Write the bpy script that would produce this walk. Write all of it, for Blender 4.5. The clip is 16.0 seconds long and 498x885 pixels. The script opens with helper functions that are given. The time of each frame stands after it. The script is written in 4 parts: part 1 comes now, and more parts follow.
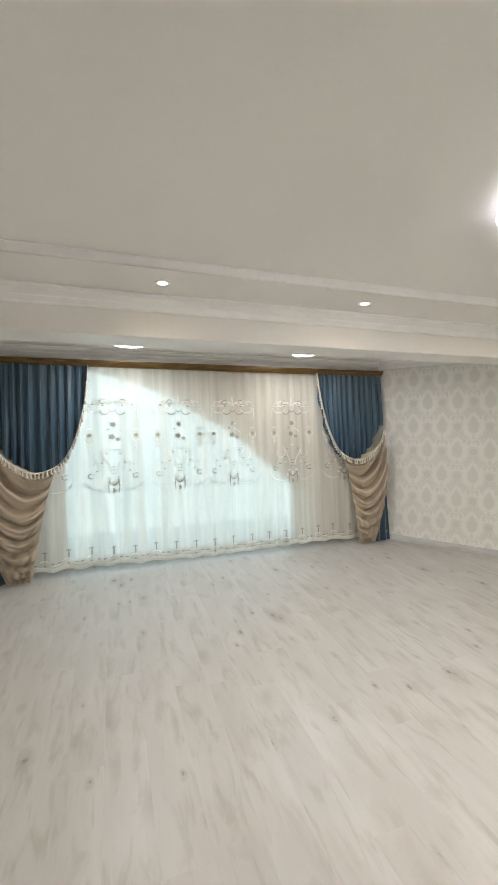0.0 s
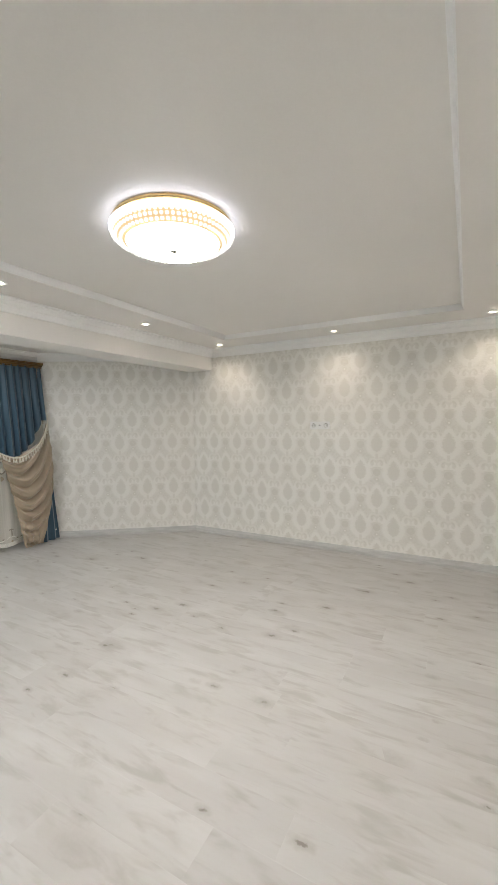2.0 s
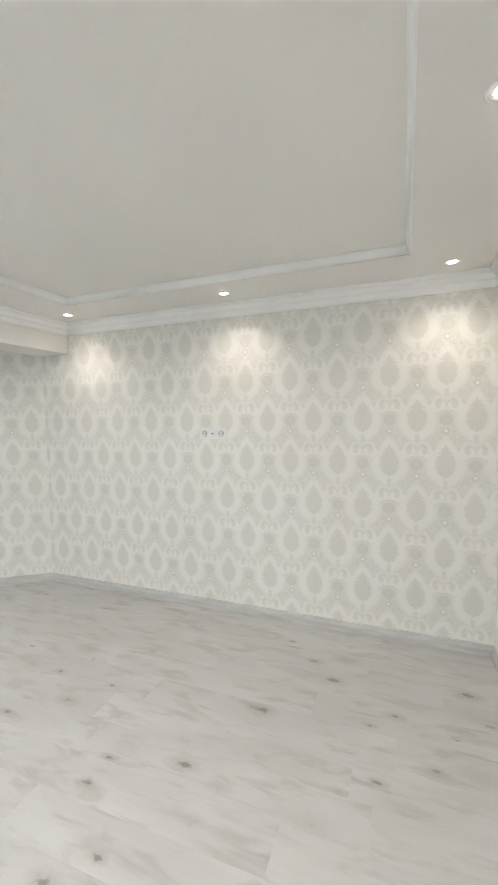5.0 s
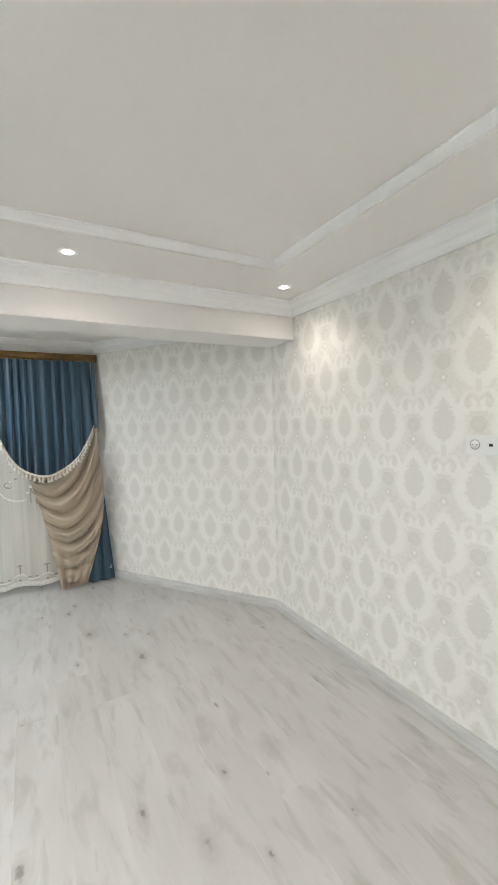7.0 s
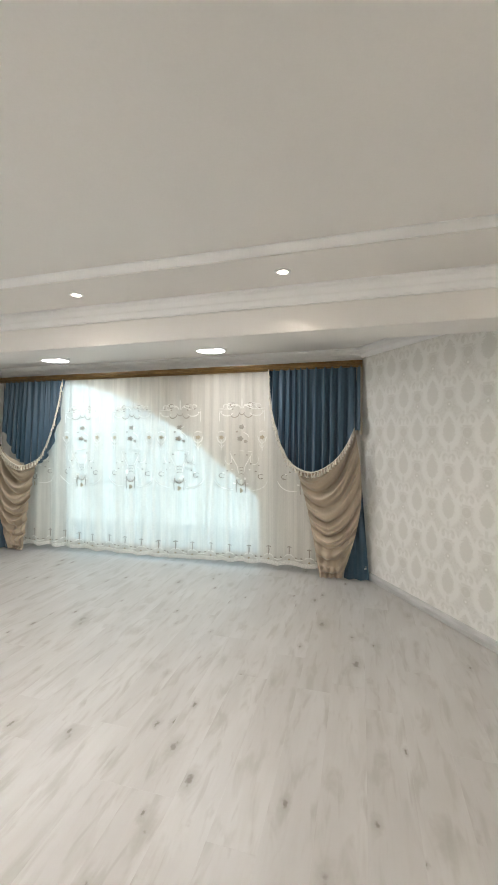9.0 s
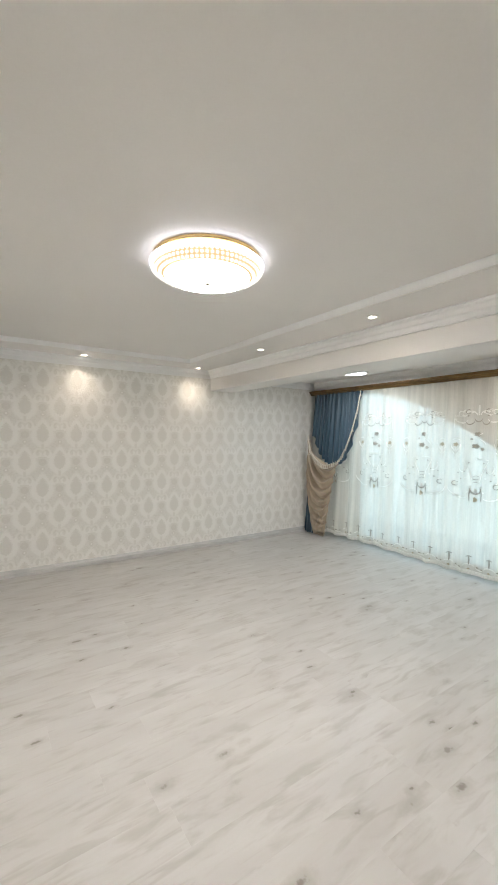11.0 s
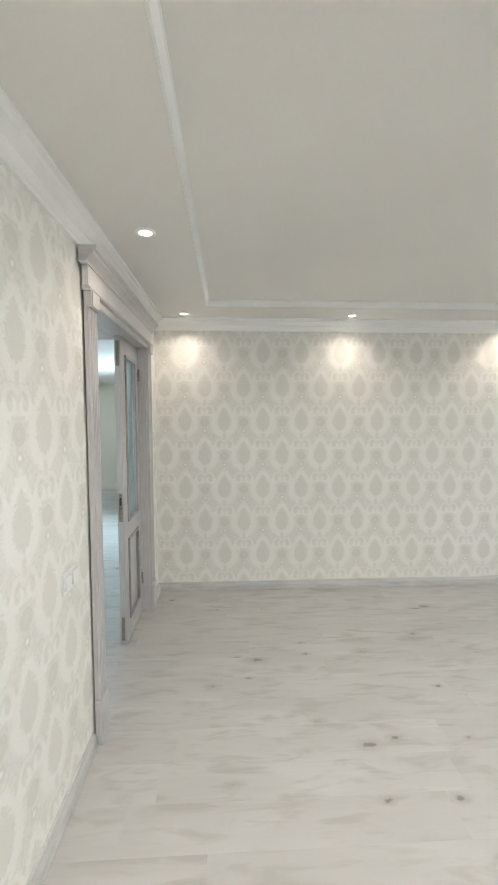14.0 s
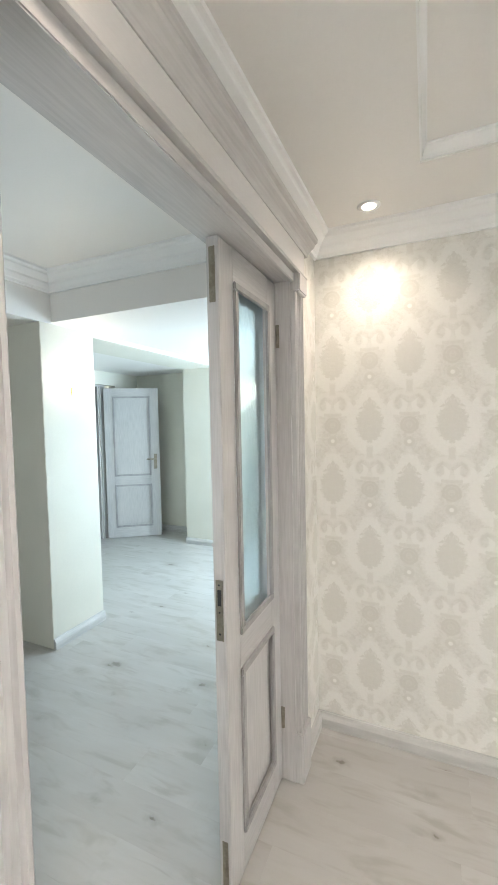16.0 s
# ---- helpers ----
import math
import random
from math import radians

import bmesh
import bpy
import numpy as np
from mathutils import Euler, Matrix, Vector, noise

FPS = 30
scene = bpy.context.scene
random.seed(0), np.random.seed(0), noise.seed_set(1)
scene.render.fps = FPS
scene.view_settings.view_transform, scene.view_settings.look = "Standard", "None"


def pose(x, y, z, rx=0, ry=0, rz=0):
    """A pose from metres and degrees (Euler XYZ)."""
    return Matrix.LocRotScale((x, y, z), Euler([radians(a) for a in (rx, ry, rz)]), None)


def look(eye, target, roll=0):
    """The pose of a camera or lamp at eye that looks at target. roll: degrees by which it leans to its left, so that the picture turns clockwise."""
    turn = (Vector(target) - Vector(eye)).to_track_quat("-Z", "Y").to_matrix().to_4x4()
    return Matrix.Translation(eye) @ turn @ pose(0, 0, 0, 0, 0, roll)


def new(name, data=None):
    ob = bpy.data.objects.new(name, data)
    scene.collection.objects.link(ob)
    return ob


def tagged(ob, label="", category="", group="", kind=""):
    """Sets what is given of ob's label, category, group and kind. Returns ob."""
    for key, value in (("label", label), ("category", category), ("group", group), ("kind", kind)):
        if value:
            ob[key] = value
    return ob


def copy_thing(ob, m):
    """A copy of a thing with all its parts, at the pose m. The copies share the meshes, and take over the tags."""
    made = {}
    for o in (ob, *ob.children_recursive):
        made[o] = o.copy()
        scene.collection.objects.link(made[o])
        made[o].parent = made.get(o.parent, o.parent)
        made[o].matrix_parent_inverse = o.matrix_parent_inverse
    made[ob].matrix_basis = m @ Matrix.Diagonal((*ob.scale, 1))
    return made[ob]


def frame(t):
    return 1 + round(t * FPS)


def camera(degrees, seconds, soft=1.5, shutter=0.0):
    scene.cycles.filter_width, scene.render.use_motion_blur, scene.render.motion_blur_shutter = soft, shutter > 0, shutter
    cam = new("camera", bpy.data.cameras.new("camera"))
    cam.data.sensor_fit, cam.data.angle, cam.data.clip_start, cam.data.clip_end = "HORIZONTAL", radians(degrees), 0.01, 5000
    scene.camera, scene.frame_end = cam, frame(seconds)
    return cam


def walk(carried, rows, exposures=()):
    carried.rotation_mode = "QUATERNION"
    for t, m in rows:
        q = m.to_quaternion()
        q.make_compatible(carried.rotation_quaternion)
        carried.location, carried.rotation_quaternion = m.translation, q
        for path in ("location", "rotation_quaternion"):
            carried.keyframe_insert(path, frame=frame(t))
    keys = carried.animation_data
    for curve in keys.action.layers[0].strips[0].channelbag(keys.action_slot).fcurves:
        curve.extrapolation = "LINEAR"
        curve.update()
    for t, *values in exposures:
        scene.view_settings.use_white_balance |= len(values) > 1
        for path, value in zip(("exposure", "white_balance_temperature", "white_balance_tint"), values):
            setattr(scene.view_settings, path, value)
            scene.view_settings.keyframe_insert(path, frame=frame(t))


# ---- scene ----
cam = camera(63.5, 16.0)
PATH = [
    (0, (-4.455, 0.68, 1.547), (-3.818, 2.573, 1.455), -0.5),
    (0.5, (-4.398, 0.638, 1.518), (-3.413, 2.376, 1.431), -0.9),
    (1, (-4.385, 0.584, 1.499), (-3.045, 2.066, 1.404), -1.1),
    (1.5, (-4.358, 0.527, 1.502), (-2.766, 1.731, 1.388), -1.2),
    (2, (-4.332, 0.492, 1.49), (-2.576, 1.443, 1.371), -1.0),
    (2.5, (-4.302, 0.481, 1.498), (-2.451, 1.226, 1.364), -0.9),
    (3, (-4.121, 0.448, 1.486), (-2.222, 1.062, 1.355), -0.7),
    (3.2, (-4.007, 0.447, 1.5), (-2.098, 1.03, 1.366), -0.8),
    (5.3, (-2.619, 0.592, 1.538), (-0.793, 1.397, 1.407), -1.1),
    (5.5, (-2.495, 0.626, 1.542), (-0.713, 1.525, 1.415), -1.1),
    (6, (-2.149, 0.666, 1.527), (-0.561, 1.876, 1.408), -1.4),
    (6.5, (-1.911, 0.802, 1.515), (-0.608, 2.314, 1.403), -1.5),
    (7, (-1.718, 0.942, 1.526), (-0.757, 2.693, 1.424), -1.6),
    (7.5, (-1.518, 1.017, 1.509), (-0.912, 2.922, 1.427), -1.4),
    (8, (-1.394, 0.971, 1.515), (-1.155, 2.955, 1.44), -0.9),
    (8.5, (-1.267, 0.886, 1.51), (-1.415, 2.879, 1.447), -0.5),
    (9, (-1.102, 0.918, 1.511), (-1.639, 2.844, 1.453), -0.3),
    (9.5, (-0.995, 0.934, 1.505), (-1.89, 2.722, 1.46), -0.2),
    (10, (-0.929, 0.879, 1.512), (-2.132, 2.477, 1.47), -0.0),
    (10.2, (-0.904, 0.851, 1.499), (-2.218, 2.358, 1.466), 0.1),
    (12.3, (-1.13, 0.662, 1.534), (-3.061, 1.175, 1.455), 0.2),
    (12.5, (-1.221, 0.693, 1.524), (-3.171, 1.129, 1.446), -0.1),
    (13, (-1.507, 0.694, 1.542), (-3.48, 1.005, 1.438), -0.1),
    (13.5, (-1.861, 0.64, 1.564), (-3.846, 0.84, 1.434), -0.1),
    (14, (-2.242, 0.686, 1.546), (-4.235, 0.787, 1.413), -0.1),
    (14.5, (-2.66, 0.665, 1.549), (-4.655, 0.662, 1.401), -0.2),
    (15, (-3.062, 0.665, 1.546), (-5.049, 0.487, 1.4), -0.3),
    (15.5, (-3.483, 0.681, 1.53), (-5.427, 0.228, 1.402), -1.0),
    (16, (-3.839, 0.55, 1.519), (-5.665, -0.259, 1.412), -1.1),
]
EXPOSURES = [(0.0, 0.69, 6750, 11), (1.5, 0.64, 6550, 11), (3.2, 0.76, 6300, 9), (5.3, 0.99, 6150, 9), (7.2, 1.05, 6150, 9), (9.0, 0.80, 6600, 11), (10.2, 0.69, 6600, 11), (12.4, 0.67, 6450, 10), (14.0, 0.84, 6350, 9), (16.0, 1.23, 6600, 11)]
walk(cam, [(t, look(eye, target, roll)) for t, eye, target, roll in PATH], EXPOSURES)

# ---- world, sun and large lights ----
world = bpy.data.worlds.new("world")
scene.world = world
world.use_nodes = True
wt = world.node_tree
sky = wt.nodes.new("ShaderNodeTexSky")
sky.sky_type = "NISHITA"
sky.sun_disc = False
sky.sun_elevation = radians(58)
sky.sun_rotation = radians(200)
wt.nodes["Background"].inputs["Strength"].default_value = 0.12
wt.links.new(sky.outputs[0], wt.nodes["Background"].inputs["Color"])
sun = new("sun", bpy.data.lights.new("sun", "SUN"))
sun.data.energy = 2.2
sun.data.angle = radians(0.5)
sun.data.color = (1.0, 0.96, 0.9)
sun.matrix_basis = look((0, 0, 0), (0.18, 0.50, -0.85))


def lamp(name, kind, place, target, energy, colour, **more):
    ob = new(name, bpy.data.lights.new(name, kind))
    ob.matrix_basis = look(place, target)
    ob.data.energy = energy
    ob.data.color = colour
    for key in more:
        if key == "size":
            ob.data.shape = "RECTANGLE"
            ob.data.size, ob.data.size_y = more[key]
        if key == "spot":
            ob.data.spot_size, ob.data.spot_blend = radians(more[key][0]), more[key][1]
        if key == "radius":
            ob.data.shadow_soft_size = more[key]
    return ob


# ---- plan ----
XW, YB, YB2, ZB = -5.745, 3.36, 3.705, 2.110      # west wall, beam faces, beam underside
YBEND, XD, YD = 3.66, -1.228, 5.26               # east wall turns, and meets the window wall
ZS, ZC, ZA = 2.362, 2.412, 2.345                 # ceiling border, tray, bay ceiling
YN = 5.38                                        # window wall
DX0, DX1, DZ = -5.39, -4.175, 2.085               # double door opening
WX0, WX1, WZ = -5.03, -2.19, 2.20                # window opening
WARM = (1.0, 0.87, 0.72)
DOWN = [(-0.273, 3.066), (-1.509, 3.068), (-2.811, 3.066), (-4.168, 3.066), (-5.544, 3.066), (-0.273, 1.692), (-5.545, 1.699),
        (-0.273, 0.31), (-1.542, 0.31), (-2.779, 0.31), (-4.115, 0.32), (-5.541, 0.335)]
for i, (x, y) in enumerate(DOWN):
    lamp("downlight_spot", "SPOT", (x, y, ZS - 0.012), (x, y, 0), 8.3, WARM, spot=(136, 1.0), radius=0.05)
for x in (-4.30, -2.50):
    lamp("panel_light_glow", "AREA", (x, 4.58, ZA - 0.072), (x, 4.58, 0), 6.5, (0.95, 0.98, 1.0), size=(0.2, 0.2))
lamp("window_daylight", "AREA", ((WX0 + WX1) / 2, YN + 0.5, 1.05), ((WX0 + WX1) / 2, 0, 1.0), 13, (0.74, 0.95, 0.99), size=(3.6, 2.4))
# Added lamp hidden beside the doorway; brightens the pillar and column faces.
lamp("hall_unseen_light", "AREA", (-7.364, -0.25, 1.35), (-6.353, -2.496, 1.3), 54, (0.62, 0.84, 1.0), size=(2.0, 1.5))
# Added fill lamp, out of view, to lift the near hall ceiling.
lamp("hall_east_fill", "AREA", (-3.55, -0.9, 1.2), (-6.0, -1.3, 2.3), 4, (0.90, 0.95, 1.0), size=(0.8, 0.8))


# ---- node helpers ----
class S:
    """A number in a shader, for plain arithmetic."""
    def __init__(self, tree, sock):
        self.t, self.s = tree, sock

    def op(self, kind, *others):
        n = self.t.nodes.new("ShaderNodeMath")
        n.operation = kind
        for i, v in enumerate((self, *others)):
            if isinstance(v, S):
                self.t.links.new(v.s, n.inputs[i])
            else:
                n.inputs[i].default_value = v
        return S(self.t, n.outputs[0])

    def __add__(self, o): return self.op("ADD", o)
    def __sub__(self, o): return self.op("SUBTRACT", o)
    def __mul__(self, o): return self.op("MULTIPLY", o)
    def __truediv__(self, o): return self.op("DIVIDE", o)
    def abs(self): return self.op("ABSOLUTE")
    def fract(self): return self.op("FRACT")
    def floor(self): return self.op("FLOOR")
    def sin(self): return self.op("SINE")
    def low(self, o): return self.op("MINIMUM", o)
    def high(self, o): return self.op("MAXIMUM", o)
    def pw(self, o): return self.op("POWER", o)

    def step(self, a, b):
        """0 at a and below, 1 at b and above, smooth between."""
        n = self.t.nodes.new("ShaderNodeMapRange")
        n.interpolation_type = "SMOOTHSTEP"
        self.t.links.new(self.s, n.inputs[0])
        n.inputs[1].default_value, n.inputs[2].default_value = a, b
        return S(self.t, n.outputs[0])


def material(name, rough=0.6, metal=0.0, **inputs):
    m = bpy.data.materials.new(name)
    m.use_nodes = True
    b = m.node_tree.nodes["Principled BSDF"]
    b.inputs["Roughness"].default_value = rough
    b.inputs["Metallic"].default_value = metal
    for key, value in inputs.items():
        b.inputs[key.replace("_", " ")].default_value = value
    return m, m.node_tree, b


def coords(t, kind="Object"):
    n = t.nodes.new("ShaderNodeTexCoord")
    return n.outputs[kind]


def scaled(t, sock, sx, sy, sz, loc=None):
    n = t.nodes.new("ShaderNodeMapping")
    n.inputs["Scale"].default_value = (sx, sy, sz)
    t.links.new(sock, n.inputs["Vector"])
    if loc is not None:
        t.links.new(loc, n.inputs["Location"])
    return n.outputs[0]


def noise_tex(t, vec, scale, detail=3.0, rough=0.5, distort=0.0):
    n = t.nodes.new("ShaderNodeTexNoise")
    n.inputs["Scale"].default_value = scale
    n.inputs["Detail"].default_value = detail
    n.inputs["Roughness"].default_value = rough
    n.inputs["Distortion"].default_value = distort
    t.links.new(vec, n.inputs["Vector"])
    return S(t, n.outputs["Fac"])


def mix(t, fac, a, b):
    n = t.nodes.new("ShaderNodeMix")
    n.data_type = "RGBA"
    for v, i in ((fac, 0), (a, 6), (b, 7)):
        if isinstance(v, S):
            t.links.new(v.s, n.inputs[i])
        elif isinstance(v, bpy.types.NodeSocket):
            t.links.new(v, n.inputs[i])
        else:
            n.inputs[i].default_value = (*v, 1) if isinstance(v, tuple) else v
    return n.outputs[2]


def bump(t, b, height, strength=0.3, dist=0.002):
    n = t.nodes.new("ShaderNodeBump")
    n.inputs["Strength"].default_value = strength
    n.inputs["Distance"].default_value = dist
    t.links.new(height.s, n.inputs["Height"])
    t.links.new(n.outputs[0], b.inputs["Normal"])


def plain(name, a, b_, scale=6.0, rough=0.6, metal=0.0, fine=120.0, relief=0.1, stretch=(1, 1, 1), **more):
    """A surface of two close tones at two scales, with a fine relief."""
    m, t, b = material(name, rough, metal, **more)
    v = scaled(t, coords(t), *stretch)
    n1 = noise_tex(t, v, scale, 4)
    n2 = noise_tex(t, v, fine, 2)
    t.links.new(mix(t, (n1 * 0.7 + n2 * 0.3).step(0.3, 0.7), a, b_), b.inputs["Base Color"])
    bump(t, b, n2, relief, 0.001)
    return m


M_CEIL = plain("ceiling_paint", (0.81, 0.79, 0.765), (0.84, 0.82, 0.795), 1.2, 0.55, relief=0.05)
M_TRIM = plain("white_plaster_trim", (0.87, 0.87, 0.87), (0.91, 0.91, 0.91), 3, 0.45, relief=0.0)
M_BASE = plain("grey_plastic_skirting", (0.49, 0.485, 0.475), (0.63, 0.62, 0.61), 5, 0.35, stretch=(1, 1, 8))
M_HALL = plain("cream_wall_paint", (0.70, 0.68, 0.60), (0.76, 0.74, 0.66), 2, 0.6)
M_GOLD = plain("gilded_wood", (0.10, 0.052, 0.012), (0.25, 0.145, 0.045), 14, 0.38, 0.35, stretch=(0.3, 1, 1), relief=0.2)
M_BRASS = plain("polished_brass", (0.75, 0.52, 0.22), (0.85, 0.62, 0.30), 8, 0.25, 0.9)
M_STEEL = plain("brushed_nickel", (0.26, 0.23, 0.185), (0.36, 0.33, 0.275), 30, 0.4, 0.85)
M_PLASTIC = plain("white_plastic", (0.80, 0.80, 0.80), (0.84, 0.84, 0.84), 6, 0.3)
M_DARK = plain("dark_void", (0.015, 0.015, 0.017), (0.03, 0.03, 0.032), 6, 0.4)
M_CORD = plain("ivory_cord", (0.62, 0.57, 0.48), (0.78, 0.73, 0.63), 90, 0.7)
M_GROUND = plain("pale_paving", (0.42, 0.43, 0.42), (0.58, 0.58, 0.56), 3, 0.8)
M_BACKDROP = plain("white_backdrop_wall", (0.57, 0.60, 0.60), (0.63, 0.65, 0.65), 2, 0.8)
M_SAND = plain("sand_stucco", (0.66, 0.61, 0.54), (0.72, 0.67, 0.60), 3, 0.8)


def thread(name, colour, through_=0.5):
    """Silk thread that lets about half of the light through."""
    m = bpy.data.materials.new(name)
    m.use_nodes = True
    t = m.node_tree
    t.nodes.clear()
    out = t.nodes.new("ShaderNodeOutputMaterial")
    d, tr, mx = t.nodes.new("ShaderNodeBsdfDiffuse"), t.nodes.new("ShaderNodeBsdfTranslucent"), t.nodes.new("ShaderNodeMixShader")
    n = noise_tex(t, coords(t), 90, 2)
    c = mix(t, n.step(0.3, 0.7), tuple(v * 0.82 for v in colour), colour)
    t.links.new(c, d.inputs[0])
    t.links.new(c, tr.inputs[0])
    mx.inputs[0].default_value = through_
    t.links.new(d.outputs[0], mx.inputs[1])
    t.links.new(tr.outputs[0], mx.inputs[2])
    t.links.new(mx.outputs[0], out.inputs[0])
    return m


M_EMB = thread("silver_embroidery", (0.42, 0.39, 0.34), 0.2)
M_EMBW = thread("white_embroidery", (0.88, 0.86, 0.81), 0.3)
M_EMBG = thread("gold_embroidery", (0.50, 0.43, 0.32), 0.25)



def wood_paint(name, stretch):
    """Grey-washed enamel brushed over wood, the grain showing as faint streaks."""
    m, t, b = material(name, 0.42)
    v = scaled(t, coords(t), *stretch)
    g = noise_tex(t, v, 24, 3, 0.5)
    w = noise_tex(t, coords(t), 3.0, 3)
    c = mix(t, g.step(0.30, 0.72), (0.49, 0.48, 0.482), (0.575, 0.562, 0.562))
    c = mix(t, w.step(0.3, 0.75) * 0.35, c, (0.66, 0.64, 0.63))
    t.links.new(c, b.inputs["Base Color"])
    bump(t, b, g, 0.25, 0.001)
    return m


M_WOODV = wood_paint("grey_washed_wood_upright", (6, 6, 0.35))
M_WOODH = wood_paint("grey_washed_wood_level", (0.35, 6, 6))
M_PATINA = plain("patinated_grey_moulding", (0.31, 0.30, 0.305), (0.44, 0.43, 0.435), 9, 0.45, stretch=(3, 3, 1))
M_FRIEZE = plain("pale_enamel_board", (0.68, 0.655, 0.65), (0.74, 0.72, 0.71), 4, 0.35, stretch=(0.4, 3, 3))


def glow(name, colour, strength, base=(0.8, 0.8, 0.8)):
    m, t, b = material(name, 0.4)
    b.inputs["Base Color"].default_value = (*base, 1)
    b.inputs["Emission Color"].default_value = (*colour, 1)
    b.inputs["Emission Strength"].default_value = strength
    return m


M_BULB = glow("lit_downlight_lens", (1.0, 0.86, 0.66), 14)
M_PANEL = glow("lit_panel_lens", (0.95, 0.98, 1.0), 8)
M_SCONCE = glow("lit_sconce_glass", (1.0, 0.93, 0.82), 12)
M_DOME = glow("lit_frosted_dome", (1.0, 0.985, 0.96), 52)
M_CRYSTAL = glow("lit_crystal_bead", (1.0, 0.96, 0.90), 0.75, (0.20, 0.19, 0.17))
M_BAND = glow("lit_crystal_band", (1.0, 0.72, 0.40), 0.45, (0.30, 0.20, 0.08))
M_RIM = glow("lit_glass_rim", (0.84, 0.87, 1.0), 2.0)


def glass(name, colour, rough, bumpy=0.0):
    m, t, b = material(name, rough)
    b.inputs["Base Color"].default_value = (*colour, 1)
    b.inputs["Transmission Weight"].default_value = 1.0
    b.inputs["IOR"].default_value = 1.15
    if bumpy:
        bump(t, b, noise_tex(t, scaled(t, coords(t), 1, 1, 0.5), 38, 2, 0.5, 1.2), bumpy, 0.004)
    return m


# The daylight's cool cast is put into the window pane's colour.
M_PANE = glass("daylight_tinted_glass", (0.82, 0.97, 1.0), 0.0)
M_ICE = glass("hammered_door_glass", (0.74, 0.86, 0.89), 0.3, 0.6)


def wallpaper():
    """Embossed damask: staggered leafy medallions in a pale ogee halo, rosettes and scrollwork between them."""
    m, t, b = material("damask_wallpaper", 0.5)
    uv = t.nodes.new("ShaderNodeUVMap")
    sep = t.nodes.new("ShaderNodeSeparateXYZ")
    t.links.new(uv.outputs[0], sep.inputs[0])
    u, v = S(t, sep.outputs[0]), S(t, sep.outputs[1])
    a, h = 0.338, 0.588
    halo, core, stem, ros, bead, rim, wing, under, frond, frond2, leaf = (None,) * 11

    def least(old, now):
        return now if old is None else old.low(now)

    def far(px, py):
        return (px * px + py * py).pw(0.5)
    for k in (0.0, 0.5):
        x = (((u / a + k).fract() - 0.5) * a).abs()
        y = ((v / h + 0.052 + k).fract() - 0.5) * h
        fold = t.nodes.new("ShaderNodeCombineXYZ")
        t.links.new(x.s, fold.inputs[0])
        t.links.new(y.s, fold.inputs[1])
        rag = noise_tex(t, fold.outputs[0], 52, 3, 0.65, 1.0) - 0.5
        up, down = y.high(0.0), (y * -1.0).high(0.0)
        lobes = ((y * 150.0 + x * 60.0).sin()).abs() * 0.10
        e = (x / 0.120).pw(1.15) + (up / 0.176).pw(1.3) + (down / 0.160).pw(2.8) + rag * 0.65 + lobes * 0.5
        halo = least(halo, e)
        e = (x / 0.070).pw(1.25) + (up / 0.128).pw(1.3) + (down / 0.098).pw(2.4) + rag * 0.85 + lobes
        core = least(core, e)
        stem = least(stem, (x / 0.014).high((y + 0.134).abs() / 0.026) + rag * 1.2)
        px = (x - a / 2).abs()
        py = y + 0.010
        r = far(px, py)
        ros = least(ros, r + rag * 0.012)
        rim = least(rim, (r - 0.019).abs())
        bead = least(bead, far(px, y + 0.084))
        wing = least(wing, (far(px - 0.050, py - 0.088) - 0.032).abs() + (py - 0.094).high(0.0) * 0.6 + rag * 0.014)
        under = least(under, (py - 0.047 - px * 0.12).abs() + (px - 0.040).high(0.0) * 2.0 + rag * 0.010)
        frond = least(frond, (far(x - 0.090, y + 0.150) - 0.052).abs() + (y + 0.150).high(0.0) * 0.25 + rag * 0.020)
        frond2 = least(frond2, (far(x - 0.030, y + 0.205) - 0.046).abs() + rag * 0.020)
        leaf = least(leaf, (rag + 0.5) + e * 0.04)
    fine = noise_tex(t, uv.outputs[0], 75, 3, 0.6)
    mottled = noise_tex(t, uv.outputs[0], 34, 2, 0.5, 1.6)
    leafy = (leaf + (fine - 0.5) * 0.4).step(0.44, 0.64)
    light, mid, dark = (0.855, 0.842, 0.81), (0.775, 0.76, 0.72), (0.73, 0.712, 0.67)
    inner = core.step(0.78, 1.06)
    outer = halo.step(0.86, 1.14)
    ground = mix(t, mottled.step(0.36, 0.58), (0.715, 0.697, 0.655), (0.77, 0.754, 0.718))
    ground = mix(t, leafy * 0.35, ground, (0.84, 0.825, 0.79))
    ground = mix(t, frond.step(0.006, 0.018) * 0.6 + 0.4, (0.70, 0.68, 0.635), ground)
    ground = mix(t, frond2.step(0.006, 0.018) * 0.8 + 0.2, (0.84, 0.825, 0.79), ground)
    med = mix(t, leafy * 0.40, dark, mid)
    band = mix(t, fine.step(0.35, 0.7) * 0.22, light, mid)
    col = mix(t, inner, med, band)
    col = mix(t, outer, col, ground)
    low = (0.70, 0.68, 0.635)
    col = mix(t, stem.step(0.7, 1.3) * 0.55 + 0.45, low, col)
    col = mix(t, wing.step(0.008, 0.016), light, col)
    col = mix(t, under.step(0.003, 0.011) * 0.55 + 0.45, low, col)
    col = mix(t, bead.step(0.019, 0.027) * 0.7 + 0.3, low, col)
    col = mix(t, bead.step(0.006, 0.012), (0.89, 0.875, 0.84), col)
    disc = mix(t, rim.step(0.003, 0.008), low, mix(t, leafy * 0.5, (0.70, 0.68, 0.635), mid))
    disc = mix(t, (ros - 0.034).abs().step(0.003, 0.008), low, disc)
    col = mix(t, ros.step(0.035, 0.042), disc, col)
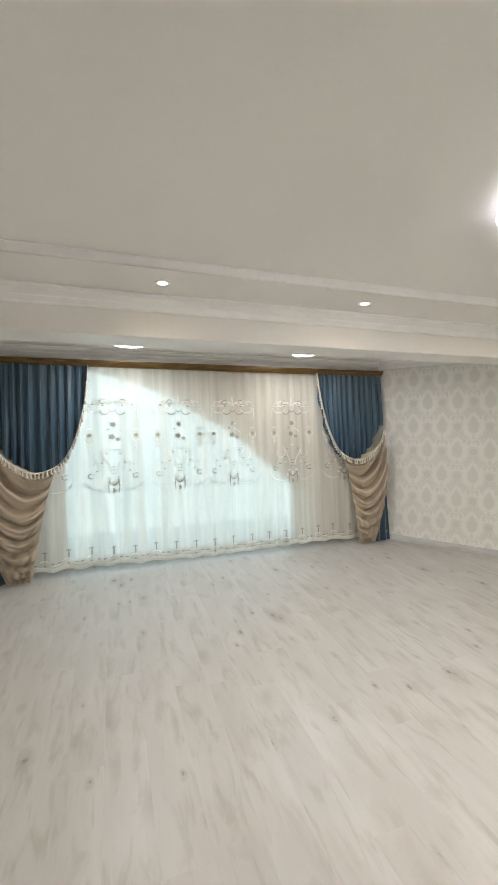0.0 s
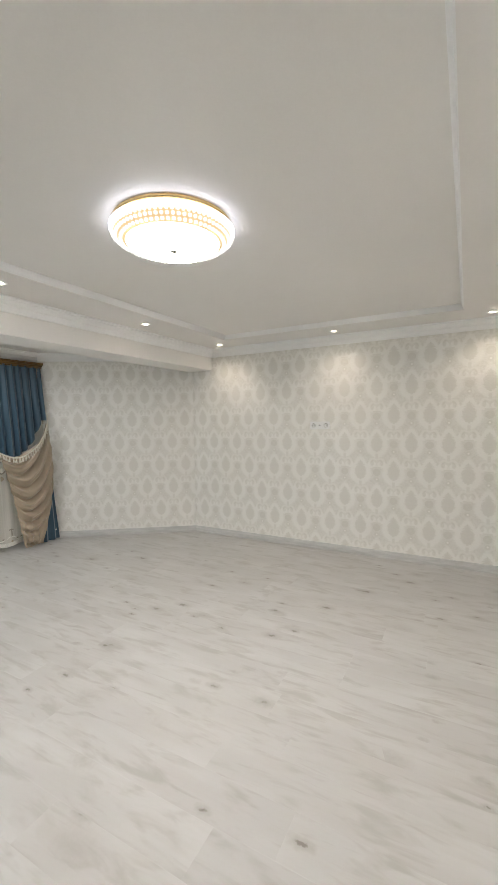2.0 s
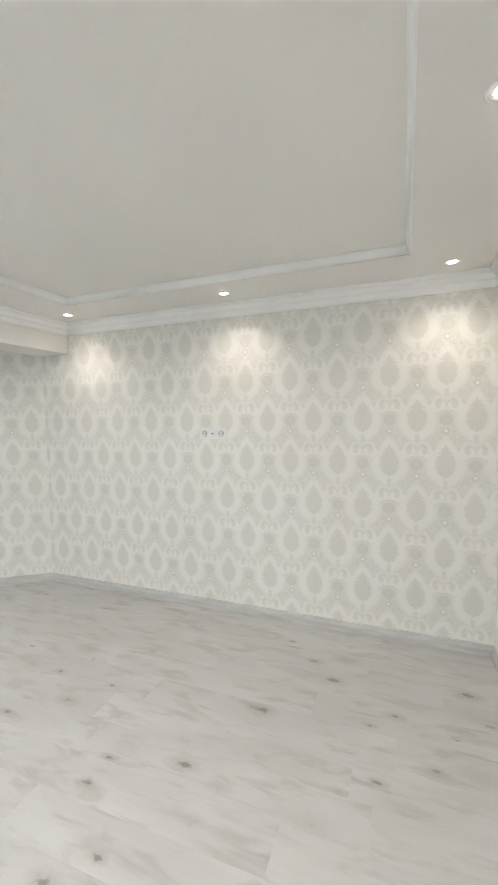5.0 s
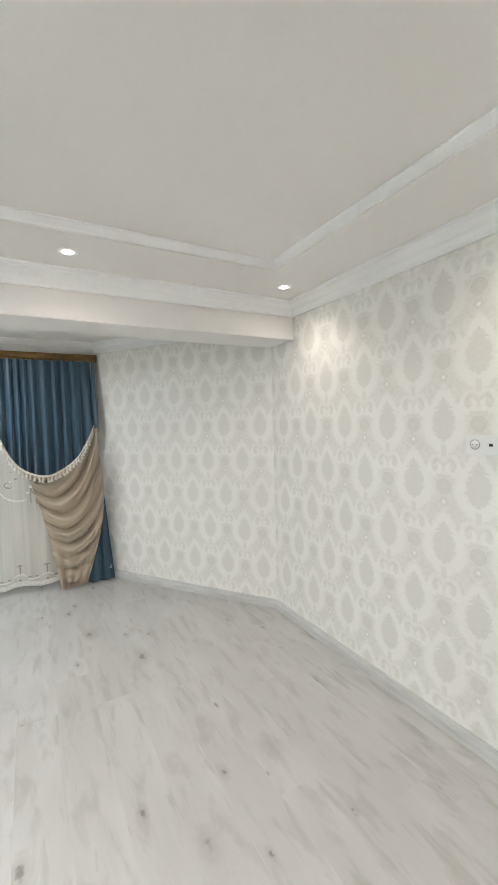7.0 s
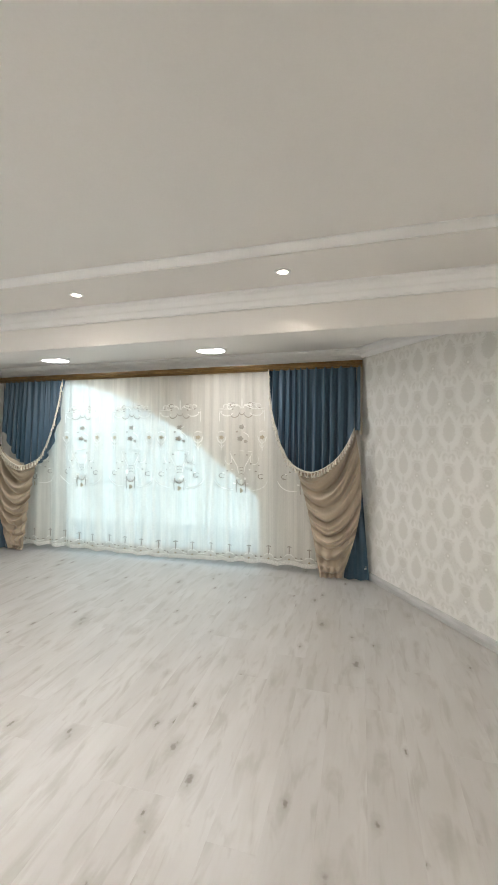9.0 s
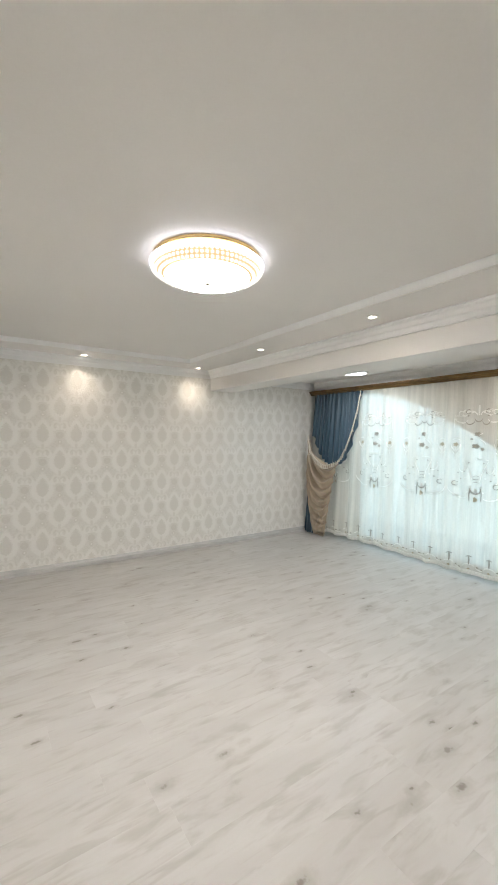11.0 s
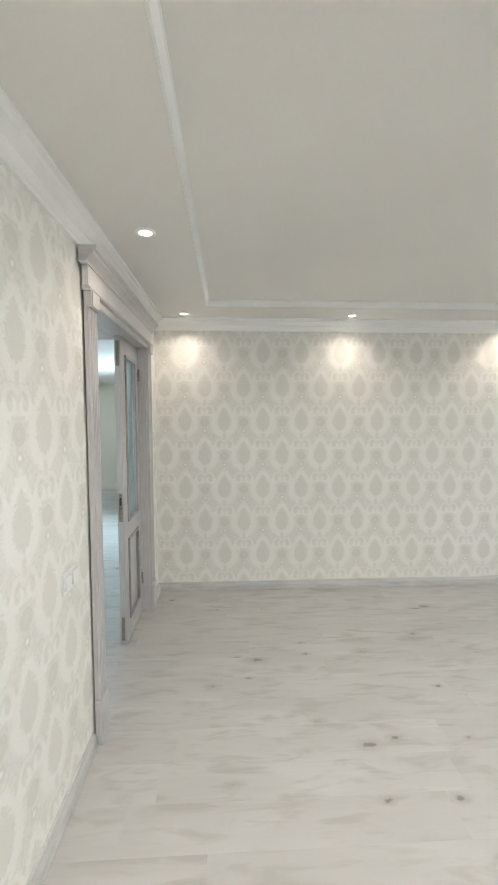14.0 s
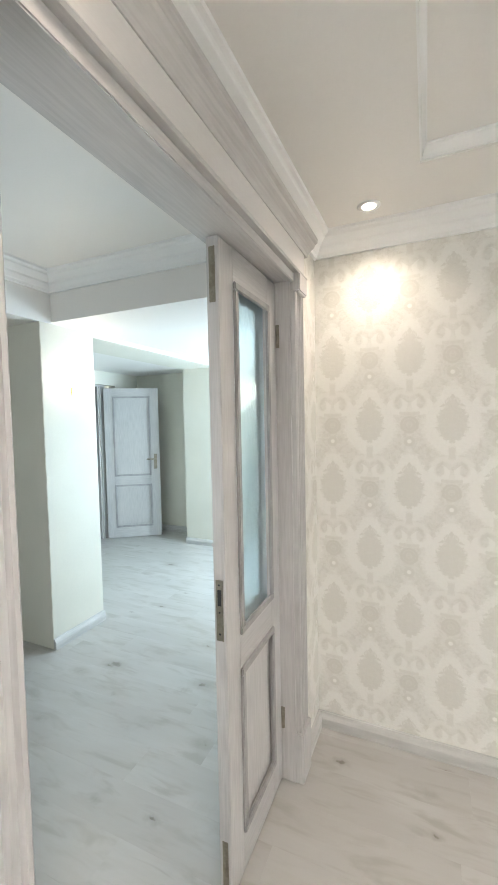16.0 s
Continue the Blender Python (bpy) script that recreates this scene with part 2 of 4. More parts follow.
    big = noise_tex(t, uv.outputs[0], 1.3, 2)
    col = mix(t, big.step(0.3, 0.8) * 0.14, col, (0.72, 0.68, 0.62))
    t.links.new(col, b.inputs["Base Color"])
    t.links.new((inner * 0.20 + 0.36 + leafy * 0.12).s, b.inputs["Roughness"])
    height = inner * 0.5 + mottled.step(0.36, 0.58) * 0.5 + leafy * 0.4 + ros.step(0.035, 0.042) * -0.5 + noise_tex(t, uv.outputs[0], 260, 2) * 0.25
    bump(t, b, height, 0.45, 0.0015)
    return m


M_PAPER = wallpaper()


def laminate(name, grey):
    """Whitewashed oak with long grain, soft grey streaks and small knots, shifted from plank to plank."""
    m, t, b = material(name, 0.34)
    info = t.nodes.new("ShaderNodeObjectInfo")
    rnd = S(t, info.outputs["Random"])
    comb = t.nodes.new("ShaderNodeCombineXYZ")
    t.links.new((rnd * 37.0).s, comb.inputs[0])
    t.links.new((rnd * 91.0).s, comb.inputs[1])
    geo = t.nodes.new("ShaderNodeNewGeometry")
    pos = geo.outputs["Position"]
    grain = noise_tex(t, scaled(t, pos, 24, 1.6, 1, comb.outputs[0]), 2.0, 4, 0.6, 0.4)
    streak = noise_tex(t, scaled(t, pos, 9.0, 1.5, 1, comb.outputs[0]), 1.5, 3, 0.55, 0.6)
    cloud = noise_tex(t, scaled(t, pos, 4.0, 1.2, 1, comb.outputs[0]), 1.1, 2)
    fleck = noise_tex(t, pos, 40, 2)
    blot = noise_tex(t, scaled(t, pos, 11.0, 2.6, 1, comb.outputs[0]), 1.3, 3, 0.55, 0.5)
    dash = noise_tex(t, scaled(t, pos, 24.0, 3.2, 1, comb.outputs[0]), 1.2, 2, 0.5, 0.5)
    c = mix(t, cloud.step(0.35, 0.7), (0.465, 0.455, 0.44), (0.525, 0.517, 0.503))
    c = mix(t, streak.step(0.46, 0.76) * 0.45, c, (0.445, 0.43, 0.405))
    c = mix(t, blot.step(0.48, 0.72) * 0.70, c, (0.36, 0.345, 0.315))
    c = mix(t, dash.step(0.60, 0.78) * 0.40, c, (0.33, 0.31, 0.28))
    c = mix(t, grain.step(0.45, 0.75) * 0.2, c, (0.43, 0.41, 0.38))
    c = mix(t, rnd * 0.16, c, (0.49, 0.47, 0.44))
    for density, big, keep in ((2.8, 0.95, 0.05), (4.4, 0.75, 0.15), (7.5, 0.45, 0.30)):
        vor = t.nodes.new("ShaderNodeTexVoronoi")
        vor.inputs["Scale"].default_value = density
        t.links.new(scaled(t, pos, 1.0, 0.50, 1, comb.outputs[0]), vor.inputs["Vector"])
        sepc = t.nodes.new("ShaderNodeSeparateColor")
        t.links.new(vor.outputs["Color"], sepc.inputs[0])
        pick = S(t, sepc.outputs[0]).step(keep, keep + 0.15)
        size = S(t, sepc.outputs[1]) * 1.0 + 0.7
        kn = (S(t, vor.outputs["Distance"]) / density + (fleck - 0.5) * 0.026) / size / big
        knot = kn.step(0.007, 0.019)
        halo = kn.step(0.010, 0.055)
        c = mix(t, (halo - 1.0).abs() * pick * 0.6, c, (0.34, 0.32, 0.29))
        c = mix(t, (knot - 1.0).abs() * pick * 0.8, c, (0.19, 0.17, 0.145))
    t.links.new(c, b.inputs["Base Color"])
    t.links.new((grain * 0.14 + 0.28).s, b.inputs["Roughness"])
    bump(t, b, grain, 0.12, 0.001)
    return m


M_FLOOR = laminate("whitewashed_oak_laminate", 1.0)


def cloth(name, a, b_, rough=0.8, sheen=0.3, through_=0.0):
    m, t, b = material(name, rough)
    v = coords(t)
    n1, n2 = noise_tex(t, v, 3, 3), noise_tex(t, v, 260, 2)
    t.links.new(mix(t, n1 * 0.6 + n2 * 0.4, a, b_), b.inputs["Base Color"])
    b.inputs["Sheen Weight"].default_value = sheen
    b.inputs["Sheen Roughness"].default_value = 0.4
    bump(t, b, n2, 0.2, 0.001)
    return m


M_BLUE = cloth("blue_velvet", (0.028, 0.066, 0.102), (0.048, 0.104, 0.155), 0.45, 0.6)
M_BEIGE = cloth("champagne_satin", (0.41, 0.335, 0.245), (0.52, 0.43, 0.325), 0.42, 0.1)


def sheer():
    m = bpy.data.materials.new("ivory_voile")
    m.use_nodes = True
    t = m.node_tree
    t.nodes.clear()
    out = t.nodes.new("ShaderNodeOutputMaterial")
    clear = t.nodes.new("ShaderNodeBsdfTransparent")
    diff = t.nodes.new("ShaderNodeBsdfDiffuse")
    trans = t.nodes.new("ShaderNodeBsdfTranslucent")
    weave = noise_tex(t, scaled(t, coords(t), 1, 1, 0.4), 160, 2)
    col = mix(t, weave, (0.82, 0.78, 0.71), (0.90, 0.87, 0.80))
    t.links.new(col, diff.inputs[0])
    t.links.new(col, trans.inputs[0])
    m1, m2 = t.nodes.new("ShaderNodeMixShader"), t.nodes.new("ShaderNodeMixShader")
    m1.inputs[0].default_value = 0.42
    t.links.new(diff.outputs[0], m1.inputs[1])
    t.links.new(trans.outputs[0], m1.inputs[2])
    gather = noise_tex(t, scaled(t, coords(t), 1, 0.2, 0.02), 9, 4, 0.65)
    t.links.new((weave * 0.08 + gather.step(0.30, 0.70) * 0.22 + 0.58).s, m2.inputs[0])
    t.links.new(clear.outputs[0], m2.inputs[1])
    t.links.new(m1.outputs[0], m2.inputs[2])
    t.links.new(m2.outputs[0], out.inputs[0])
    return m


M_SHEER = sheer()


# ---- mesh helpers ----
def part(name, bm, mat_, parent=None, label="", smooth=False):
    """Links a bmesh as one mesh object, under a thing or a part where one is given."""
    me = bpy.data.meshes.new(name)
    bmesh.ops.recalc_face_normals(bm, faces=bm.faces)
    bm.to_mesh(me)
    bm.free()
    me.materials.append(mat_)
    if smooth:
        for p in me.polygons:
            p.use_smooth = True
    ob = new(name, me)
    if parent is not None:
        ob.parent = parent
    if label:
        ob["label"] = label
    return ob


def thing(name, place, label, category, group="", turn=0.0):
    ob = new(name)
    ob.matrix_basis = pose(*place, 0, 0, turn)
    return tagged(ob, label, category, group)


def box(bm, x0, x1, y0, y1, z0, z1, bevel=0.0):
    geo = bmesh.ops.create_cube(bm, size=1.0)
    vs = geo["verts"]
    for v in vs:
        v.co = Vector(((x0 + x1) / 2 + v.co.x * (x1 - x0), (y0 + y1) / 2 + v.co.y * (y1 - y0), (z0 + z1) / 2 + v.co.z * (z1 - z0)))
    if bevel:
        es = list({e for v in vs for e in v.link_edges})
        bmesh.ops.bevel(bm, geom=es, offset=bevel, segments=2, affect="EDGES", clamp_overlap=True)
    return bm


def boxes(*rows, bevel=0.0):
    bm = bmesh.new()
    for r in rows:
        box(bm, *r, bevel=bevel)
    return bm


def lathe(profile, seg=32):
    """Turned about z from (radius, height) pairs."""
    bm = bmesh.new()
    rings = []
    for r, z in profile:
        if r < 1e-5:
            rings.append([bm.verts.new((0, 0, z))])
        else:
            rings.append([bm.verts.new((r * math.cos(2 * math.pi * i / seg), r * math.sin(2 * math.pi * i / seg), z)) for i in range(seg)])
    for A, B in zip(rings, rings[1:]):
        for i in range(seg):
            j = (i + 1) % seg
            f = [A[i % len(A)], A[j % len(A)], B[j % len(B)], B[i % len(B)]]
            f = list(dict.fromkeys(f))
            if len(f) > 2:
                bm.faces.new(f)
    return bm


def sweep(pts, profile, closed=True):
    """A moulding: profile of (inward, up) pairs carried along a plan line of (x, y), inward being to the left of the way."""
    bm = bmesh.new()
    n = len(pts)
    P = [Vector((*p, 0)) for p in pts]
    rings = []
    for i, p in enumerate(P):
        a = (p - P[i - 1]).normalized() if (closed or i) else None
        c = (P[(i + 1) % n] - p).normalized() if (closed or i < n - 1) else None
        a, c = a or c, c or a
        na, nc = Vector((-a.y, a.x, 0)), Vector((-c.y, c.x, 0))
        m = (na + nc).normalized()
        m = m / max(m.dot(na), 0.3)
        rings.append([bm.verts.new(p + m * u + Vector((0, 0, z))) for u, z in profile])
    k = len(profile)
    for i in range(n if closed else n - 1):
        A, B = rings[i], rings[(i + 1) % n]
        for j in range(k):
            bm.faces.new((A[j], B[j], B[(j + 1) % k], A[(j + 1) % k]))
    if not closed:
        bm.faces.new(rings[0])
        bm.faces.new(rings[-1])
    return bm


def wall(name, a, c, thick, holes=(), z0=0.0, z1=2.7, mat_=None, shift=0.0, label="", u0=0.0):
    """A wall whose room face runs from a to c; the thickness goes to the right of the way. Holes: (from, to, bottom, top) along it."""
    A, C = Vector((*a, 0)), Vector((*c, 0))
    L = (C - A).length
    d = (C - A) / L
    nrm = Vector((d.y, -d.x, 0))
    bm = bmesh.new()
    uvl = bm.loops.layers.uv.new("UVMap")
    cuts = [0.0] + sorted({v for h in holes for v in h[:2]}) + [L]
    rows = []
    for s0, s1 in zip(cuts, cuts[1:]):
        gaps = [h for h in holes if h[0] <= s0 + 1e-6 and h[1] >= s1 - 1e-6]
        if not gaps:
            rows.append((s0, s1, z0, z1))
        for h in gaps:
            if h[2] > z0:
                rows.append((s0, s1, z0, h[2]))
            if h[3] < z1:
                rows.append((s0, s1, h[3], z1))
    for s0, s1, b0, b1 in rows:
        corner = lambda s, w, z: bm.verts.new(A + d * s + nrm * w + Vector((0, 0, z)))
        v = [corner(s, w, z) for s in (s0, s1) for w in (0, thick) for z in (b0, b1)]
        for f in ((0, 1, 5, 4), (2, 6, 7, 3), (0, 2, 3, 1), (4, 5, 7, 6), (0, 4, 6, 2), (1, 3, 7, 5)):
            bm.faces.new([v[i] for i in f])
    for f in bm.faces:
        for lo in f.loops:
            lo[uvl].uv = (u0 + (lo.vert.co - A).dot(d) + (lo.vert.co - A).dot(nrm), lo.vert.co.z + shift)
    return tagged(part(name, bm, mat_ or M_PAPER), label, kind="structure")


# ---- structure: the living room ----
VS = -1.236                                      # sets the heights at which the medallions repeat
wall("wall_south", (XW - 0.0, 0.06), (0.0, 0.01), 0.12, ((DX0 - XW, DX1 - XW, -1, DZ),), shift=VS, u0=0.137, label="wall with embossed cream damask wallpaper round the double door")
wall("wall_east", (0.0, 0.01), (0.0, YBEND), 0.2, shift=VS, u0=0.044, label="long wall with embossed cream damask wallpaper")
wall("wall_east_slanted", (0.0, YBEND), (XD, YD + 0.18), 0.2, shift=VS, u0=0.05, label="slanting bay wall with cream damask wallpaper")
wall("wall_north", (XD + 0.3, YN), (XW - 0.2, YN), 0.2, ((XD + 0.3 - WX1, XD + 0.3 - WX0, -1, WZ),), shift=VS, label="window wall behind the curtains, cream wallpaper")
wall("wall_west", (XW, YN), (XW, 0.06), 0.2, shift=VS, u0=0.169, label="side wall with embossed cream damask wallpaper")


def slab(name, rows, mat_, label, bevel=0.0):
    return tagged(part(name, boxes(*rows, bevel=bevel), mat_), label, kind="structure")


TX0, TX1, TY0, TY1 = -5.34, -0.47, 0.525, 2.865
slab("ceiling", ((XW - 0.2, 0.2, -0.1, YN + 0.2, 2.6, 2.75), (XW - 0.1, TX0, -0.02, YB + 0.02, ZS, 2.6), (TX1, 0.1, -0.02, YB + 0.02, ZS, 2.6),
                 (TX0, TX1, -0.02, TY0, ZS, 2.6), (TX0, TX1, TY1, YB + 0.02, ZS, 2.6), (TX0, TX1, TY0, TY1, ZC, 2.6)),
     M_CEIL, "cream painted ceiling with a shallow raised tray")
slab("ceiling_beam", ((XW - 0.05, 0.05, YB, YB2, ZB, 2.6),), M_CEIL, "cream painted ceiling beam before the window bay", 0.004)
slab("ceiling_bay", ((XW - 0.05, 0.05, YB2, YN + 0.05, ZA, 2.6),), M_CEIL, "low painted ceiling of the window bay")
CORN = [(0.0, -0.095), (0.014, -0.095), (0.018, -0.082), (0.022, -0.078), (0.034, -0.060), (0.036, -0.050), (0.040, -0.047), (0.050, -0.040), (0.068, -0.026), (0.070, -0.019), (0.074, -0.015), (0.086, -0.011), (0.088, 0.0), (0.0, 0.0)]
room = [(XW, 0.06), (0.0, 0.01), (0.0, YB), (XW, YB)]
tagged(part("cornice", sweep(room, [(u, ZS + z) for u, z in CORN]), M_TRIM), "white moulded plaster cornice", kind="structure")
bay = [(XW, YB2), (-0.031, YB2), (-1.097, 5.25), (XW, 5.25)]
tagged(part("cornice_bay", sweep(bay, [(u, ZA + z) for u, z in CORN]), M_TRIM), "white moulded plaster cornice of the bay", kind="structure")
TRAY = [(0.0, -0.044), (0.006, -0.044), (0.008, -0.034), (0.014, -0.020), (0.018, -0.008), (0.022, -0.006), (0.022, 0.0), (0.0, 0.0)]
tagged(part("tray_moulding", sweep([(TX0, TY0), (TX1, TY0), (TX1, TY1), (TX0, TY1)], [(u, ZC + z) for u, z in TRAY]), M_TRIM),
       "white moulding round the ceiling tray", kind="structure")
SKIRT = [(0.0, 0.0), (0.022, 0.0), (0.022, 0.045), (0.015, 0.060), (0.010, 0.072), (0.0, 0.074)]
tagged(part("baseboard", sweep([(DX1 + 0.12, 0.046), (0.0, 0.01), (0.0, YBEND), (-1.187, YN), (XW, YN), (XW, 0.06), (DX0 - 0.10, 0.057)], SKIRT, False), M_BASE),
       "grey vinyl skirting board", kind="structure")

slab("pelmet_backing", ((XW - 0.02, -1.09, 5.2505, 5.29, 2.205, ZA + 0.01),), M_TRIM, "white board behind the curtain pelmet")

# ---- structure: the hall beyond the door ----
HX, HY = -10.85, -0.13
slab("hall_ceiling", ((-11.2, -3.4, -4.6, -0.05, 2.5, 2.7), (-5.738, -3.4, -4.6, -1.747, 2.19, 2.5), (-11.2, -5.738, -4.6, -1.747, 2.19, 2.5), (-11.0, -5.802, -1.747, -0.09, 2.20, 2.5)),
     M_CEIL, "painted hall ceiling with a lowered part")
slab("hall_pillar", ((-6.17, -5.71, -3.456, -1.747, 0, 2.19),), M_HALL, "cream painted square pillar in the hall", 0.003)
slab("hall_column", ((-8.541, -8.081, -2.208, -1.757, 0, 2.19),), M_HALL, "cream painted square column in the hall", 0.003)
slab("hall_header", ((-8.081, -6.17, -2.208, -1.749, 2.165, 2.19),), M_HALL, "painted header between pillar and column")
wall("hall_wall_alcove", (-8.513, -2.208), (-8.513, -3.456), 0.1, mat_=M_HALL, label="cream painted alcove wall")
wall("hall_wall_back", (-5.71, -3.36), (-8.513, -3.36), 0.1, ((1.70, 2.35, -1, 2.02),), mat_=M_HALL, label="cream painted back wall with a doorway")
wall("hall_wall_far", (HX, -2.1), (HX, -0.13), 0.1, mat_=M_HALL, label="cream painted far hall wall")
wall("hall_wall_side", (-8.541, -2.10), (HX, -2.10), 0.1, ((0.689, 1.389, -1, 2.03), (1.489, 2.239, -1, 2.03)), mat_=M_HALL, label="cream painted side wall with doorways")
wall("hall_wall_east", (-3.4, -0.04), (-3.4, -4.6), 0.1, mat_=M_HALL, label="cream painted hall wall")
wall("hall_wall_south", (-3.4, -4.5), (-11.2, -4.5), 0.1, mat_=M_HALL, label="cream painted rear wall of the house")
wall("hall_wall_north", (HX - 0.3, -0.062), (XW + 0.0, -0.062), 0.1, mat_=M_HALL, label="cream painted hall wall")
wall("hall_wall_room", (-11.2, -2.4), (-11.2, -4.6), 0.1, mat_=M_HALL, label="cream painted wall")
HC = [(u * 1.2, 2.5 + z * 1.2) for u, z in CORN]
tagged(part("hall_cornice", sweep([(-5.802, -1.747), (-3.4, -1.747), (-3.4, -0.16), (-5.802, -0.16)], HC), M_TRIM), "white cornice of the hall", kind="structure")
tagged(part("hall_skirting_pillar", sweep([(-5.71, -1.747), (-6.17, -1.747)], [(-u, z) for u, z in SKIRT][::-1], False), M_BASE), "grey skirting on the pillar face", kind="structure")
tagged(part("hall_skirting_column", sweep([(-8.081, -2.208), (-8.081, -1.757), (-8.541, -1.757)], [(-u, z) for u, z in SKIRT][::-1], False), M_BASE), "grey skirting round the column", kind="structure")
tagged(part("hall_skirting_alcove", sweep([(-8.513, -2.208), (-8.513, -3.36)], SKIRT, False), M_BASE), "grey skirting in the alcove", kind="structure")

slab("floor", ((-11.3, 0.2, -4.7, YN + 0.2, -0.15, -0.012),), M_BASE, "floor underlay beneath pale oak laminate")


# ---- outside the window ----
slab("ground", ((-400, 400, -400, 400, -0.6, -0.16),), M_GROUND, "pale paved yard")
# Added wall: sunlit backdrop that makes the window bright through the voile.
slab("backdrop_wall", ((-14, 8, 7.8, 8.0, -0.16, 3.4),), M_BACKDROP, "white wall added as a sunlit backdrop outside the window")
slab("roof", ((-10.856, 0.4, -4.8, YN + 0.25, 2.76, 2.95),), M_SAND, "flat roof slab of the house")


# Added board; its slanting lower edge gives the voile a diagonal shade.
def shade_board():
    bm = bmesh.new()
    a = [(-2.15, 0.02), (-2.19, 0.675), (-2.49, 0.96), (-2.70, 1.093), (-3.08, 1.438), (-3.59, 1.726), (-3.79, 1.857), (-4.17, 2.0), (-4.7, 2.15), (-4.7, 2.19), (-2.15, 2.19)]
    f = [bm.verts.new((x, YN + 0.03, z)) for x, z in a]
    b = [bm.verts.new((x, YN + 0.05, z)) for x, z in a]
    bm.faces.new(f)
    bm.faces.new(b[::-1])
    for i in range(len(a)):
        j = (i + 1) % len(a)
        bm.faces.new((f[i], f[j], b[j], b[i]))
    return tagged(part("added_shade_board", bm, M_SAND), "added sand-coloured board in the window opening, cut to shade the voile diagonally", kind="structure")


shade_board()


# ---- window ----
def window():
    w = tagged(new("window_1"), "wide white window behind sheer curtains", kind="structure")
    w.matrix_basis = pose(WX0, YN + 0.10, 0.0)
    W, H = WX1 - WX0, WZ
    part("window_frame", boxes((0, W, 0, 0.06, 0, 0.03), (0, W, 0, 0.06, H - 0.06, H), (0, 0.06, 0, 0.06, 0.03, H - 0.06), (W - 0.06, W, 0, 0.06, 0.03, H - 0.06),
                               bevel=0.004), M_PLASTIC, w)
    part("pane", boxes((0.06, W - 0.06, 0.025, 0.033, 0.06, H - 0.06)), M_PANE, w).visible_shadow = False


window()


# ---- curtains ----
def grid(fn, nu, nv):
    bm = bmesh.new()
    V = [[bm.verts.new(fn(i / nu, j / nv)) for j in range(nv + 1)] for i in range(nu + 1)]
    for i in range(nu):
        for j in range(nv):
            bm.faces.new((V[i][j], V[i + 1][j], V[i + 1][j + 1], V[i][j + 1]))
    return bm


SX0, SX1 = -5.70, -1.11


def sheer_y(x, z):
    ph = x * 24 + 2.2 * math.sin(x * 2.1) + 1.3 * math.sin(x * 5.3)
    amp = 0.022 + 0.012 * math.sin(x * 3.7)
    return 5.115 + (z / 2.2) * 0.12 + amp * math.sin(ph) * (0.5 + 0.5 * (1 - z / 2.2)) + 0.004 * math.sin(ph * 2.3 + z * 2)


def hem(x):
    return 0.055 + 0.016 * abs(math.sin(x * 11.2)) + 0.012 * math.sin(x * 2.3)


def sheer_point(x, z, out=0.0):
    return Vector((x, sheer_y(x, z) - out, z))


